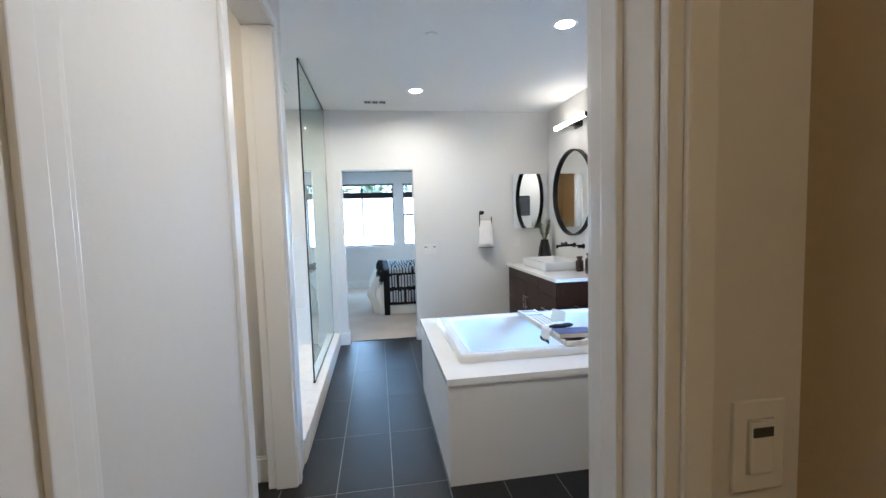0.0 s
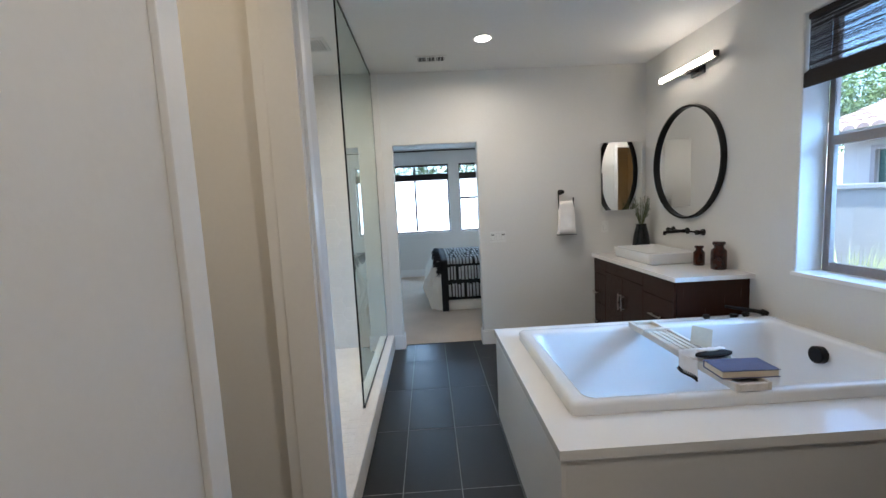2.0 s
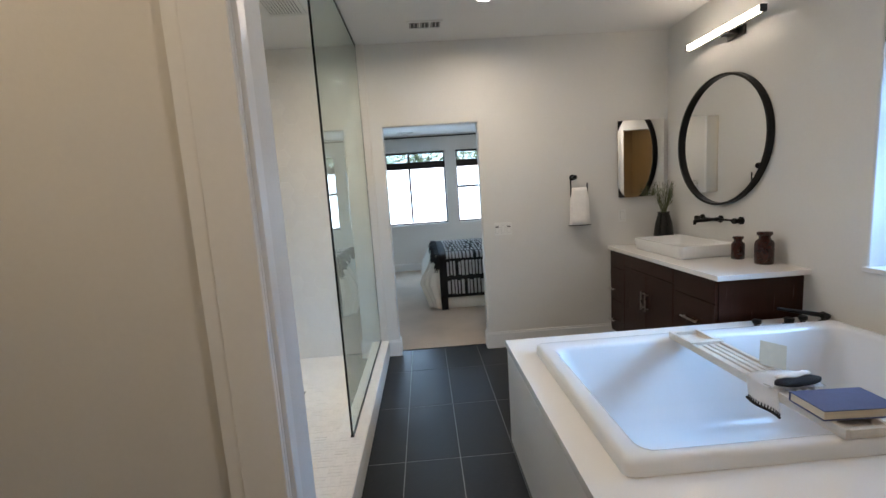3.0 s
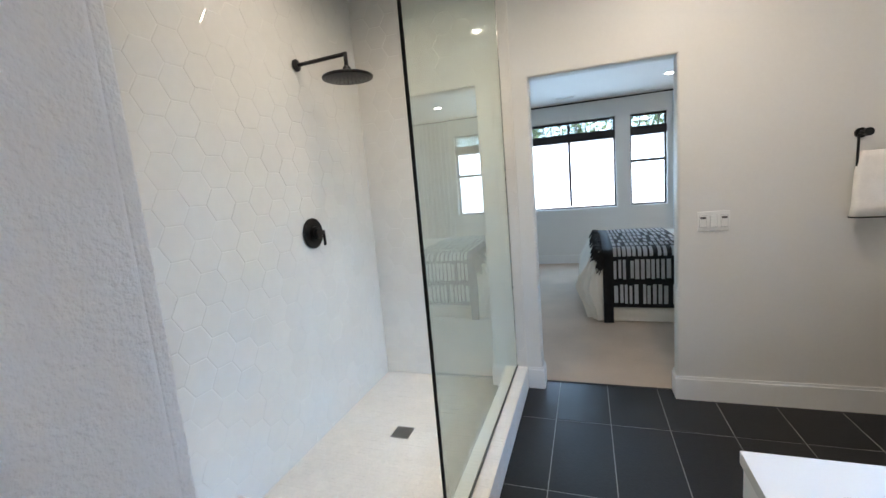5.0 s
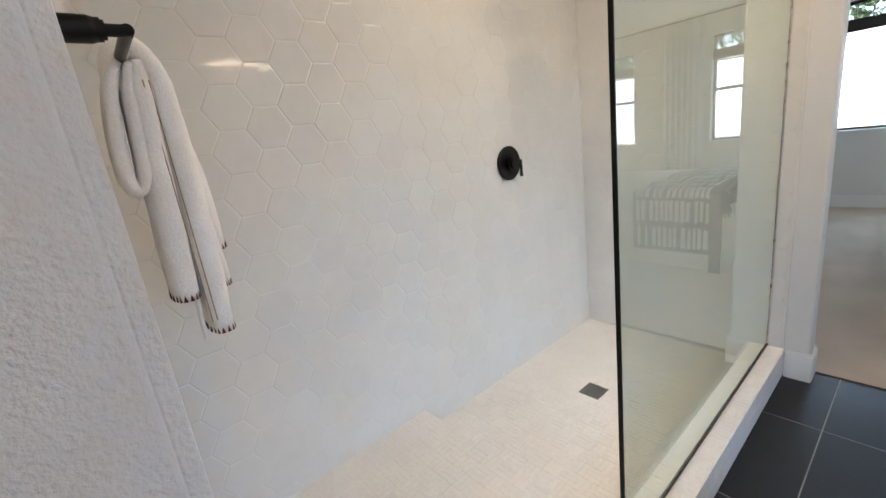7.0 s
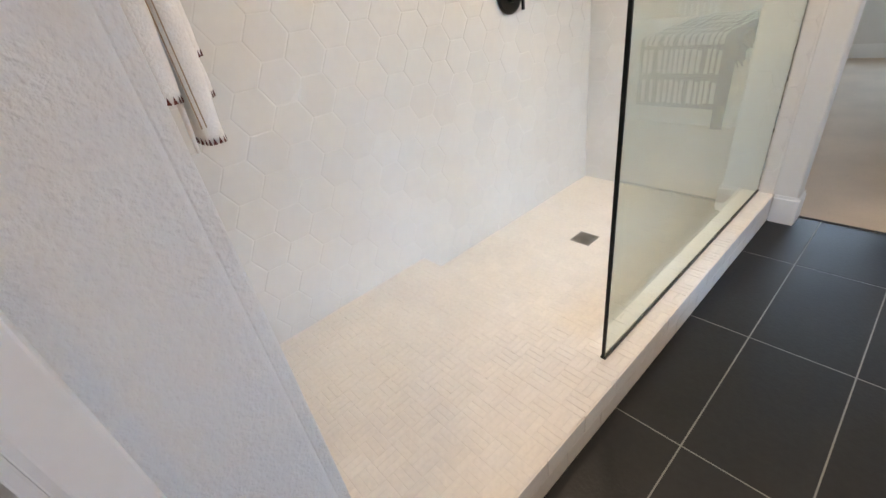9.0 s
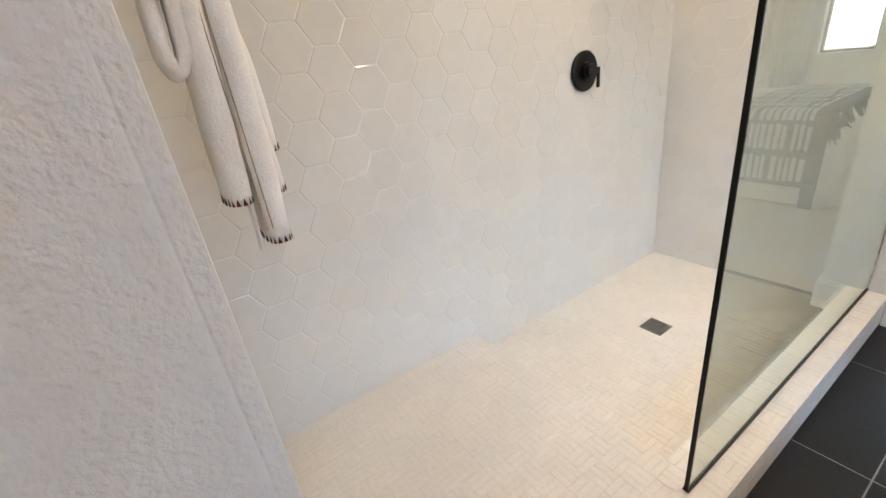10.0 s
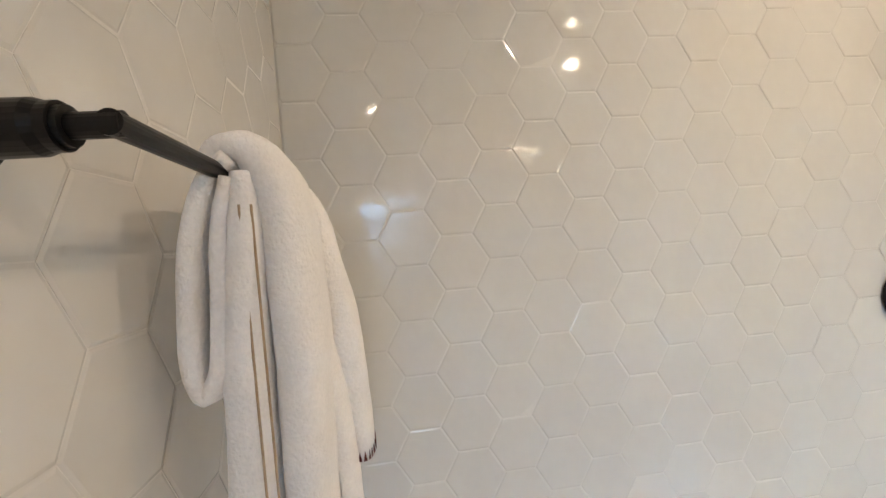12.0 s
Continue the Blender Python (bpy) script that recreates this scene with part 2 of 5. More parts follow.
def wall_mesh(axis, lo, hi, u0, u1, z0, z1, openings=(), bevel=0.0):
    """A wall that is normal to the axis, between lo and hi, with openings (u0, u1, z0, z1) through it."""
    us = sorted({u0, u1, *(v for o in openings for v in o[:2])})
    zs = sorted({z0, z1, *(v for o in openings for v in o[2:])})
    bm = bmesh.new()
    solid = lambda i, k: 0 <= i < len(us) - 1 and 0 <= k < len(zs) - 1 and not any(o[0] <= us[i] < o[1] and o[2] <= zs[k] < o[3] for o in openings)
    at = lambda w, u, z: (w, u, z) if axis == "x" else (u, w, z)

    def quad(*pts):
        bm.faces.new([bm.verts.new(p) for p in pts])

    for i in range(len(us) - 1):
        for k in range(len(zs) - 1):
            if not solid(i, k):
                continue
            a, b, c, d = us[i], us[i + 1], zs[k], zs[k + 1]
            for w in (lo, hi):
                quad(at(w, a, c), at(w, b, c), at(w, b, d), at(w, a, d))
            for j, l, p, q in ((i - 1, k, (a, c), (a, d)), (i + 1, k, (b, c), (b, d)), (i, k - 1, (a, c), (b, c)), (i, k + 1, (a, d), (b, d))):
                if not solid(j, l):
                    quad(at(lo, *p), at(hi, *p), at(hi, *q), at(lo, *q))
    bmesh.ops.remove_doubles(bm, verts=bm.verts, dist=1e-5)
    bmesh.ops.recalc_face_normals(bm, faces=bm.faces)
    if bevel:
        inside = []
        ui, zi = (1, 2) if axis == "x" else (0, 2)
        for e in bm.edges:
            p, q = e.verts[0].co, e.verts[1].co
            if abs((p - q)[0 if axis == "x" else 1]) > 1e-4 or len(e.link_faces) != 2 or e.calc_face_angle() < 1:
                continue
            for o in openings:
                if all(o[0] - 1e-4 <= v[ui] <= o[1] + 1e-4 and o[2] - 1e-4 <= v[zi] <= o[3] + 1e-4 for v in (p, q)):
                    inside.append(e)
                    break
        bmesh.ops.bevel(bm, geom=inside, offset=bevel, segments=4, profile=0.5, affect="EDGES")
    return bm


# ---- the setting ----
TOP = 2.745
WX0, WX1 = -1.518, 2.195
wall_north = structure("wall_north", wall_mesh("y", 4.872, 4.99, -2.2, 4.0, -0.05, TOP + 0.02, [(-0.335, 0.49, -0.05, 2.055)], 0.014), PAINT, "white painted drywall wall with an open doorway to the bedroom", "wall")
wall_east = structure("wall_east", wall_mesh("x", WX1, 2.37, 0.2, 4.872, -0.05, TOP + 0.02, [(2.215, 3.112, 0.95, 2.445)], 0.012), PAINT, "white painted wall with a recessed window over the tub", "wall")
structure("wall_west", boxes((-0.60, 0.434, -0.05, -0.445, 1.428, TOP)), PAINT, "smooth white painted wall beside the entrance", "wall")
structure("wall_west_header", boxes((-0.60, 1.428, 2.49, -0.445, 2.205, TOP)), PAINT, "white painted wall above the toilet room doorway", "wall")
bm = boxes((-0.60, 2.205, -0.05, -0.445, 2.404, TOP))
bmesh.ops.bevel(bm, geom=[e for e in bm.edges if all(abs(v.co.x + 0.445) < 1e-4 and abs(v.co.y - 2.404) < 1e-4 for v in e.verts)], offset=0.013, segments=6, profile=0.5, affect="EDGES")
structure("wall_pier", bm, PAINT_ROUGH, "white orange-peel textured wall end with a bullnose corner", "wall")
structure("trim_tile_edge", boxes((-0.4570, 2.3985, 0.1535, -0.4475, 2.4165, TOP), bevel=0.003), PAINT_ROUGH, "white painted edge strip where the shower tile begins", "trim")
wall_south = structure("wall_south", wall_mesh("y", 0.283, 0.434, -0.95, 2.37, -0.05, TOP, [(-0.335, 0.380, -0.05, 2.44)]), PAINT, "painted partition wall with the entrance doorway", "wall")
structure("wall_toilet_room", boxes((-1.64, 2.28, -0.05, -0.60, 2.404, TOP)), PAINT, "white painted wall between toilet room and shower", "wall")
structure("wall_toilet_room_south", boxes((-1.64, 0.95, -0.05, -0.60, 1.07, TOP)), PAINT, "plain painted wall of the toilet room", "wall")
wall_shower = structure("wall_shower", boxes((-1.64, 1.07, -0.05, -1.526, 4.872, TOP + 0.02)), PAINT, "outer wall behind the hexagon tiles of the shower", "wall")
structure("wall_closet_east", boxes((0.57, -1.5, -0.05, 0.69, 0.283, TOP)), CLOSET_BOUNCE_TINT, "closet wall coloured tan to dim and warm bounced light", "wall")
structure("wall_closet_west", boxes((-0.95, -1.5, -0.05, -0.83, 0.283, TOP)), CLOSET_BOUNCE_TINT, "plain closet wall coloured tan to dim and warm bounced light", "wall")
structure("wall_closet_south", boxes((-0.95, -1.62, -0.05, 0.69, -1.5, TOP)), CLOSET_BOUNCE_TINT, "plain wall closing the closet, coloured tan to warm bounced light", "wall")
structure("ceiling", boxes((-1.7, -1.62, TOP, 2.4, 4.99, TOP + 0.15)), CEILING, "smooth white painted ceiling", "ceiling")
structure("ceiling_bedroom", boxes((-2.2, 4.99, 2.56, 4.0, 9.4, 2.72)), CEILING, "white bedroom ceiling", "ceiling")
structure("wall_bedroom_west", boxes((-2.2, 4.99, -0.05, -2.08, 9.2, 2.56)), PAINT, "plain white bedroom wall", "wall")
structure("wall_bedroom_east", boxes((3.3, 4.99, -0.05, 3.42, 9.2, 2.56)), PAINT, "plain white bedroom wall behind the bed", "wall")
BED_WINDOWS = [(-0.98, 0.43, 0.90, 2.27), (0.64, 1.14, 0.90, 2.27), (2.2, 2.72, 0.90, 2.27)]
structure("wall_bedroom_north", wall_mesh("y", 9.2, 9.36, -2.2, 4.0, -0.05, 2.58, BED_WINDOWS, 0.008), PAINT, "pale bedroom wall with wide windows", "wall")
floor = structure("floor", boxes((-1.64, -1.6, -0.06, 2.37, 4.985, -0.0012)), GROUT, "dark porcelain tile floor with grey grout", "floor")
structure("floor_bedroom", boxes((-2.2, 4.985, -0.06, 3.42, 9.3, 0.006)), CARPET, "beige cut-pile bedroom carpet", "carpet")
structure("threshold", boxes((-0.335, 4.975, -0.02, 0.49, 4.995, 0.004)), SLOT, "dark metal strip between tile and carpet", "threshold")
structure("roof_slab", boxes((-2.2, -1.7, 2.93, 2.62, 4.95, 3.05), (-2.2, 4.95, 2.93, 3.7, 9.5, 3.05)), STUCCO, "plain flat roof slab above the rooms", "roof")


def base_board(x0, y0, x1, y1, h=0.153):
    bm = boxes((x0, y0, 0.0, x1, y1, h - 0.018))
    nx, ny = (0.0, 0.005) if x1 - x0 > y1 - y0 else (0.005, 0.0)
    box(bm, x0 + nx, y0 + ny, h - 0.018, x1 - nx, y1 - ny, h, bevel=0.003)
    return structure("baseboard", bm, TRIM, "white enamelled baseboard", "baseboard")


for b in ((0.478, 4.857, 1.69, 4.872), (0.476, 4.872, 0.49, 4.985), (-0.43, 4.857, -0.323, 4.872), (-0.335, 4.872, -0.321, 4.985),
          (-1.62, 2.266, -0.60, 2.28), (-0.445, 0.47, -0.431, 1.377), (0.364, 0.434, 1.69, 0.448),
          (-2.08, 9.186, 3.3, 9.2), (0.49, 4.99, 3.3, 5.004), (-2.08, 4.99, -0.335, 5.004), (3.286, 5.0, 3.3, 9.18)):
    base_board(*b)


def casing(name, bm, label):
    return structure(name, bm, TRIM, label, "door trim")


# trims of the toilet-room doorway
casing("trim", boxes((-0.445, 1.378, 0, -0.430, 1.441, 2.545), bevel=0.003), "white door casing of the toilet room")
casing("trim", boxes((-0.445, 2.205, 0, -0.430, 2.252, 2.545), bevel=0.003), "white door casing beside the shower")
casing("trim", boxes((-0.445, 1.442, 2.491, -0.430, 2.204, 2.545), bevel=0.003), "white head casing of the toilet room")
casing("trim", boxes((-0.602, 2.192, 0, -0.443, 2.204, 2.489), bevel=0.002), "white door jamb beside the shower")
casing("trim", boxes((-0.558, 2.178, 0, -0.444, 2.192, 2.489), bevel=0.003), "white door stop on the jamb beside the shower")
casing("trim", boxes((-0.602, 1.429, 0, -0.443, 1.442, 2.489), bevel=0.002), "white door jamb of the toilet room")
# trims of the entrance doorway
casing("trim", boxes((0.366, 0.285, 0, 0.380, 0.432, 2.44), (0.356, 0.345, 0, 0.366, 0.385, 2.44), bevel=0.003), "white entrance door jamb with stop strip")
casing("trim", boxes((0.370, 0.268, 0, 0.432, 0.283, 2.51), (0.388, 0.258, 0, 0.426, 0.268, 2.51), bevel=0.004), "white profiled entrance door casing")
casing("trim", boxes((0.370, 0.434, 0, 0.432, 0.447, 2.51), bevel=0.003), "white entrance door casing inside")
casing("trim", boxes((-0.335, 0.285, 0, -0.321, 0.432, 2.44), (-0.321, 0.345, 0, -0.311, 0.385, 2.44), bevel=0.003), "white entrance door jamb with stop strip")
casing("trim", boxes((-0.39, 0.434, 0, -0.325, 0.447, 2.51), bevel=0.003), "white entrance door casing inside")
casing("trim", boxes((-0.385, 0.268, 0, -0.325, 0.283, 2.51), bevel=0.004), "white entrance door casing")

# shower platform, pan, curb
structure("shower_platform", boxes((WX0, 2.41, -0.05, -0.437, 3.372, 0.1518)), MOSAIC_GROUT, "raised shower entry floor of cream basketweave mosaic", "shower floor")
structure("shower_pan", boxes((WX0, 3.372, -0.05, -0.60, 4.866, 0.0448)), MOSAIC_GROUT, "sunken shower floor of cream mosaic", "shower floor")
structure("shower_curb", boxes((-0.60, 3.372, -0.05, -0.437, 4.866, 0.1518)), MOSAIC_GROUT, "cream tiled shower curb under the glass", "curb")


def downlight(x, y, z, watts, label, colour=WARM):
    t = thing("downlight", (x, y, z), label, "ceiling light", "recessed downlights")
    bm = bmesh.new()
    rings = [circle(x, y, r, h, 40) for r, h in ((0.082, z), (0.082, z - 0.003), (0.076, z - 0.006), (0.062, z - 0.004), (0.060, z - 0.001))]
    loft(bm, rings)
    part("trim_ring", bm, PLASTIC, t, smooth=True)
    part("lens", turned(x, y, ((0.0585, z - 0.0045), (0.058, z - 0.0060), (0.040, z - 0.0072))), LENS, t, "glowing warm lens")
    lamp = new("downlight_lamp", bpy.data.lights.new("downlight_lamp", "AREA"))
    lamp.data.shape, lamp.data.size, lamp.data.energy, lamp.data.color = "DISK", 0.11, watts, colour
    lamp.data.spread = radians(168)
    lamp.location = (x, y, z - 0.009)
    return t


downlight(0.481, 4.095, TOP, CAN_WATTS * 1.42, "round recessed ceiling downlight, switched on")
downlight(1.348, 2.579, TOP, CAN_WATTS * 0.2, "round recessed ceiling downlight over the bathtub, switched on")
downlight(-0.87, 3.84, TOP, CAN_WATTS * 0.75, "round recessed ceiling downlight in the shower, switched on")
# Unseen lamp, added on the strength of the toilet room wall's warm tone.
downlight(-1.1, 1.6, TOP, CAN_WATTS * 0.50, "unseen downlight added to warm the toilet room", AMBER_LIGHT)
downlight(0.42, 0.95, TOP, CAN_WATTS * 1.28, "round recessed ceiling downlight by the entry, switched on")
downlight(0.1, -0.9, TOP, CAN_WATTS * 0.33, "round recessed downlight in the closet", (1.0, 0.64, 0.25))
downlight(0.99, 8.04, 2.56, BEDROOM_WATTS, "round recessed bedroom ceiling downlight, switched on")

# ---- shower ----
def shower_glass():
    x = -0.51
    t = thing("shower_screen", (x, 4.08, 0.155), "tall fixed clear glass shower screen with dark edges", "shower screen")
    p = part("pane", boxes((x - 0.005, 3.324, 0.166, x + 0.005, 4.855, 2.728)), GLASS, t, "clear greenish glass")
    p.visible_shadow = False
    part("edge_seal", boxes((x - 0.0055, 3.318, 0.158, x + 0.0055, 3.3235, 2.735)), EDGE, t, "dark glass edge")
    part("bottom_channel", boxes((x - 0.009, 3.318, 0.154, x + 0.009, 4.862, 0.165), bevel=0.001), BLACK, t)
    part("top_channel", boxes((x - 0.008, 3.318, 2.729, x + 0.008, 4.862, 2.745)), BLACK, t)
    part("wall_channel", boxes((x - 0.008, 4.8555, 0.166, x + 0.008, 4.862, 2.728)), NICKEL, t)


def shower_head():
    y, x = 4.174, -1.194
    t = thing("rain_shower", (WX0, y, 2.165), "matte black rain shower head on a straight wall arm", "shower head")
    bm = bmesh.new()
    rod(bm, (-1.512, y, 2.165), (-1.500, y, 2.165), 0.032, 28)
    rod(bm, (-1.500, y, 2.165), (-1.492, y, 2.165), 0.032, 28, 0.018)
    part("flange", bm, BLACK, t, smooth=False)
    part("arm", rods(((-1.50, y, 2.165), (-1.196, y, 2.171), 0.0105), ((x, y, 2.180), (x, y, 2.085), 0.0105)), BLACK, t, smooth=True)
    part("collar", turned(x, y, ((0.014, 2.112), (0.022, 2.100), (0.024, 2.076), (0.030, 2.066))), BLACK, t, smooth=True)
    part("plate", turned(x, y, ((0.05, 2.067), (0.130, 2.060), (0.135, 2.055), (0.133, 2.046), (0.128, 2.044)), 48), BLACK, t, smooth=True)
    bm = bmesh.new()
    for ring in range(1, 6):
        for k in range(6 * ring):
            a = 2 * math.pi * k / (6 * ring)
            rod(bm, (x + 0.022 * ring * math.cos(a), y + 0.022 * ring * math.sin(a), 2.0445), (x + 0.022 * ring * math.cos(a), y + 0.022 * ring * math.sin(a), 2.0415), 0.003, 6)
    part("nozzles", bm, SLOT, t)


def shower_valve():
    y, z = 4.13, 1.232
    t = thing("shower_valve", (WX0, y, z), "round matte black shower valve with lever handle", "shower valve")
    bm = bmesh.new()
    for x0, x1, r0, r1 in ((-1.512, -1.503, 0.088, 0.088), (-1.503, -1.499, 0.088, 0.082)):
        rod(bm, (x0, y, z), (x1, y, z), r0, 44, r1)
    part("plate", bm, BLACK, t)
    part("hub", rods(((-1.499, y, z), (-1.478, y, z), 0.040, 28), ((-1.478, y, z), (-1.460, y, z), 0.030, 28)), BLACK, t)
    bm = boxes((-1.478, y - 0.008, z - 0.012, -1.466, y + 0.060, z + 0.012), (-1.478, y + 0.046, z - 0.078, -1.466, y + 0.060, z - 0.012), bevel=0.003)
    part("lever", bm, BLACK, t)


def shower_drain():
    x, y, z = -1.063, 4.115, 0.0475
    t = thing("shower_drain", (x, y, z), "square steel shower drain grate", "drain")
    s = 0.054
    part("frame", boxes((x - s, y - s, z, x + s, y - s + 0.008, z + 0.003), (x - s, y + s - 0.008, z, x + s, y + s, z + 0.003), (x - s, y - s + 0.008, z, x - s + 0.008, y + s - 0.008, z + 0.003), (x + s - 0.008, y - s + 0.008, z, x + s, y + s - 0.008, z + 0.003)), STEEL, t)
    # Flat dark sheet paints the shade below the drain bars.
    part("well_shade", boxes((x - s + 0.008, y - s + 0.008, z, x + s - 0.008, y + s - 0.008, z + 0.0006)), SLOT, t)
    for k in range(7):
        c = x - s + 0.016 + k * 0.0127
        part("bar", boxes((c - 0.004, y - s + 0.008, z + 0.0008, c + 0.004, y + s - 0.008, z + 0.0026)), STEEL, t)


def sweep(bm, path, n=18, noise_amp=0.003, seed=0.0):
    """A soft roll of cloth along a path in the y-z plane: points (x, y, z, half width along x, half thickness)."""
    pts = []
    for a, b in zip(path, path[1:]):
        for k in range(5):
            pts.append([a[i] + (b[i] - a[i]) * k / 5 for i in range(5)])
    pts.append(list(path[-1]))
    for _ in range(3):
        pts = [pts[0]] + [[(p[i] + 2 * q[i] + r[i]) / 4 for i in range(5)] for p, q, r in zip(pts, pts[1:], pts[2:])] + [pts[-1]]
    rings = []
    for k, p in enumerate(pts):
        a, b = pts[max(k - 1, 0)], pts[min(k + 1, len(pts) - 1)]
        t = Vector((0, b[1] - a[1], b[2] - a[2])).normalized()
        nrm = Vector((0, -t.z, t.y))
        ring = []
        for j in range(n):
            th = 2 * math.pi * j / n
            c, s = math.cos(th), math.sin(th)
            w = p[3] * math.copysign(abs(c) ** 0.7, c)
            h = p[4] * math.copysign(abs(s) ** 0.7, s)
            q = Vector((p[0] + w, p[1], p[2])) + nrm * h
            d = noise.noise(Vector((q.x * 30 + seed, q.y * 45, q.z * 14))) * noise_amp + noise.noise(Vector((q.x * 90, q.y * 90 + seed, q.z * 60))) * noise_amp * 0.35
            ring.append(tuple(q + (nrm * s + Vector((c, 0, 0))) * d))
        rings.append(ring)
    loft(bm, rings)
    return rings


def teeth(bm, ring, up=0.010, out=0.002):
    """Blanket stitching along the last ring of a roll of cloth."""
    c = sum((Vector(p) for p in ring), Vector()) / len(ring)
    n = len(ring)
    pts = []
    for k in range(n):
        a, b = Vector(ring[k]), Vector(ring[(k + 1) % n])
        pts += [a, (a + b) / 2]
    m = len(pts)
    for k in range(0, m, 2):
        p, q = pts[k], pts[(k + 1) % m].lerp(pts[(k + 2) % m], 0.55)
        o = ((p + q) / 2 - c)
        o.z = 0
        o = o.normalized() * out if o.length else Vector()
        vs = [bm.verts.new(v) for v in (p + o + Vector((0, 0, -0.003)), q + o + Vector((0, 0, -0.003)), (p + q) / 2 + o + Vector((0, 0, up)), (p + q) / 2 + Vector((0, 0, 0.004)) - o)]
        for f in ((0, 1, 2), (1, 0, 3), (0, 2, 3), (2, 1, 3)):
            bm.faces.new([vs[i] for i in f])


def towel_hook():
    x, z = -0.739, 1.584
    t = thing("towel_hook", (x, 2.412, z), "matte black wall towel holder with a bent arm", "towel holder")
    bm = bmesh.new()
    rod(bm, (x, 2.412, z), (x, 2.420, z), 0.025, 36)
    rod(bm, (x, 2.420, z), (x, 2.424, z), 0.025, 36, 0.022)
    part("flange", bm, BLACK, t)
    part("post", rods(((x, 2.424, z), (x, 2.458, z), 0.0165, 28), ((x, 2.458, z), (x, 2.464, z), 0.0165, 28, 0.0145), ((x, 2.464, z), (x, 2.470, z), 0.0145, 28), ((x, 2.470, z), (x, 2.474, z), 0.012, 24)), BLACK, t)
    part("arm", rods(((x, 2.474, z), (x, 2.502, z), 0.0078, 18), ((x + 0.006, 2.497, z), (-0.99, 2.497, z - 0.004), 0.0078, 18)), BLACK, t)


def hook_towel():
    t = thing("bath_towel", (-0.95, 2.50, 1.08), "thick cream terry towel with red stitched hem on black hook", "towel")
    front = bmesh.new()
    r1 = sweep(front, [(-0.948, 2.500, 1.50, 0.060, 0.008), (-0.948, 2.484, 1.575, 0.066, 0.013), (-0.948, 2.492, 1.605, 0.070, 0.016), (-0.948, 2.520, 1.606, 0.072, 0.020),
                       (-0.948, 2.540, 1.570, 0.070, 0.023), (-0.948, 2.548, 1.46, 0.068, 0.025), (-0.948, 2.545, 1.28, 0.062, 0.025), (-0.950, 2.541, 1.094, 0.054, 0.021)], seed=1)
    part("front_fold", front, TERRY, t, smooth=True)
    mid = bmesh.new()
    r2 = sweep(mid, [(-0.935, 2.516, 1.580, 0.060, 0.014), (-0.93, 2.514, 1.53, 0.066, 0.018), (-0.93, 2.506, 1.42, 0.066, 0.022), (-0.93, 2.499, 1.28, 0.062, 0.024), (-0.932, 2.494, 1.178, 0.052, 0.020)], seed=5)
    part("middle_fold", mid, TERRY, t, smooth=True)
    lp = bmesh.new()
    sweep(lp, [(-0.91, 2.507, 1.594, 0.040, 0.008), (-0.91, 2.489, 1.580, 0.042, 0.011), (-0.91, 2.470, 1.53, 0.044, 0.0115), (-0.91, 2.462, 1.46, 0.044, 0.0115), (-0.91, 2.459, 1.40, 0.044, 0.0115),
               (-0.91, 2.470, 1.372, 0.044, 0.0115), (-0.91, 2.487, 1.398, 0.044, 0.0115), (-0.91, 2.492, 1.46, 0.044, 0.0115), (-0.91, 2.495, 1.53, 0.044, 0.010), (-0.91, 2.505, 1.575, 0.040, 0.008)], noise_amp=0.002, seed=9)
    part("looped_end", lp, TERRY, t, smooth=True)
    back = bmesh.new()
    r3 = sweep(back, [(-1.02, 2.510, 1.585, 0.030, 0.014), (-1.025, 2.545, 1.565, 0.035, 0.020), (-1.03, 2.570, 1.46, 0.036, 0.021), (-1.035, 2.582, 1.36, 0.036, 0.020), (-1.04, 2.592, 1.235, 0.034, 0.014)], seed=13)
    part("back_fold", back, TERRY, t, smooth=True)
    inner = bmesh.new()
    r4 = sweep(inner, [(-0.99, 2.53, 1.52, 0.035, 0.010), (-0.995, 2.555, 1.40, 0.036, 0.014), (-1.0, 2.572, 1.28, 0.036, 0.014), (-1.0, 2.578, 1.165, 0.032, 0.010)], seed=21)
    part("inner_fold", inner, TERRY, t, smooth=True)
    flap = bmesh.new()
    sweep(flap, [(-0.925, 2.514, 1.34, 0.022, 0.005), (-0.925, 2.513, 1.24, 0.022, 0.005), (-0.926, 2.510, 1.15, 0.014, 0.004), (-0.928, 2.507, 1.080, 0.005, 0.003)], noise_amp=0.001, seed=31)
    part("hanging_corner", flap, TERRY, t, smooth=True)
    for off in (0.0, 0.009):
        pipe = bmesh.new()
        loft(pipe, [circle(-0.868 - 0.002 * k / 14 - off * 0.5, 2.517 + 0.001 * k / 14 + off, 0.0012, 1.128 + 0.03 * (14 - k), 6) for k in range(14, -1, -1)])
        part("piping", pipe, PIPING, t, "brown woven line")
    for r in (r1, r2, r3, r4):
        st = bmesh.new()
        teeth(st, r[-1])
        tagged(part("stitched_hem", st, STITCH, t, "dark red blanket stitching"), kind="stuff")


shower_glass()
shower_head()
shower_valve()
shower_drain()
towel_hook()
hook_towel()


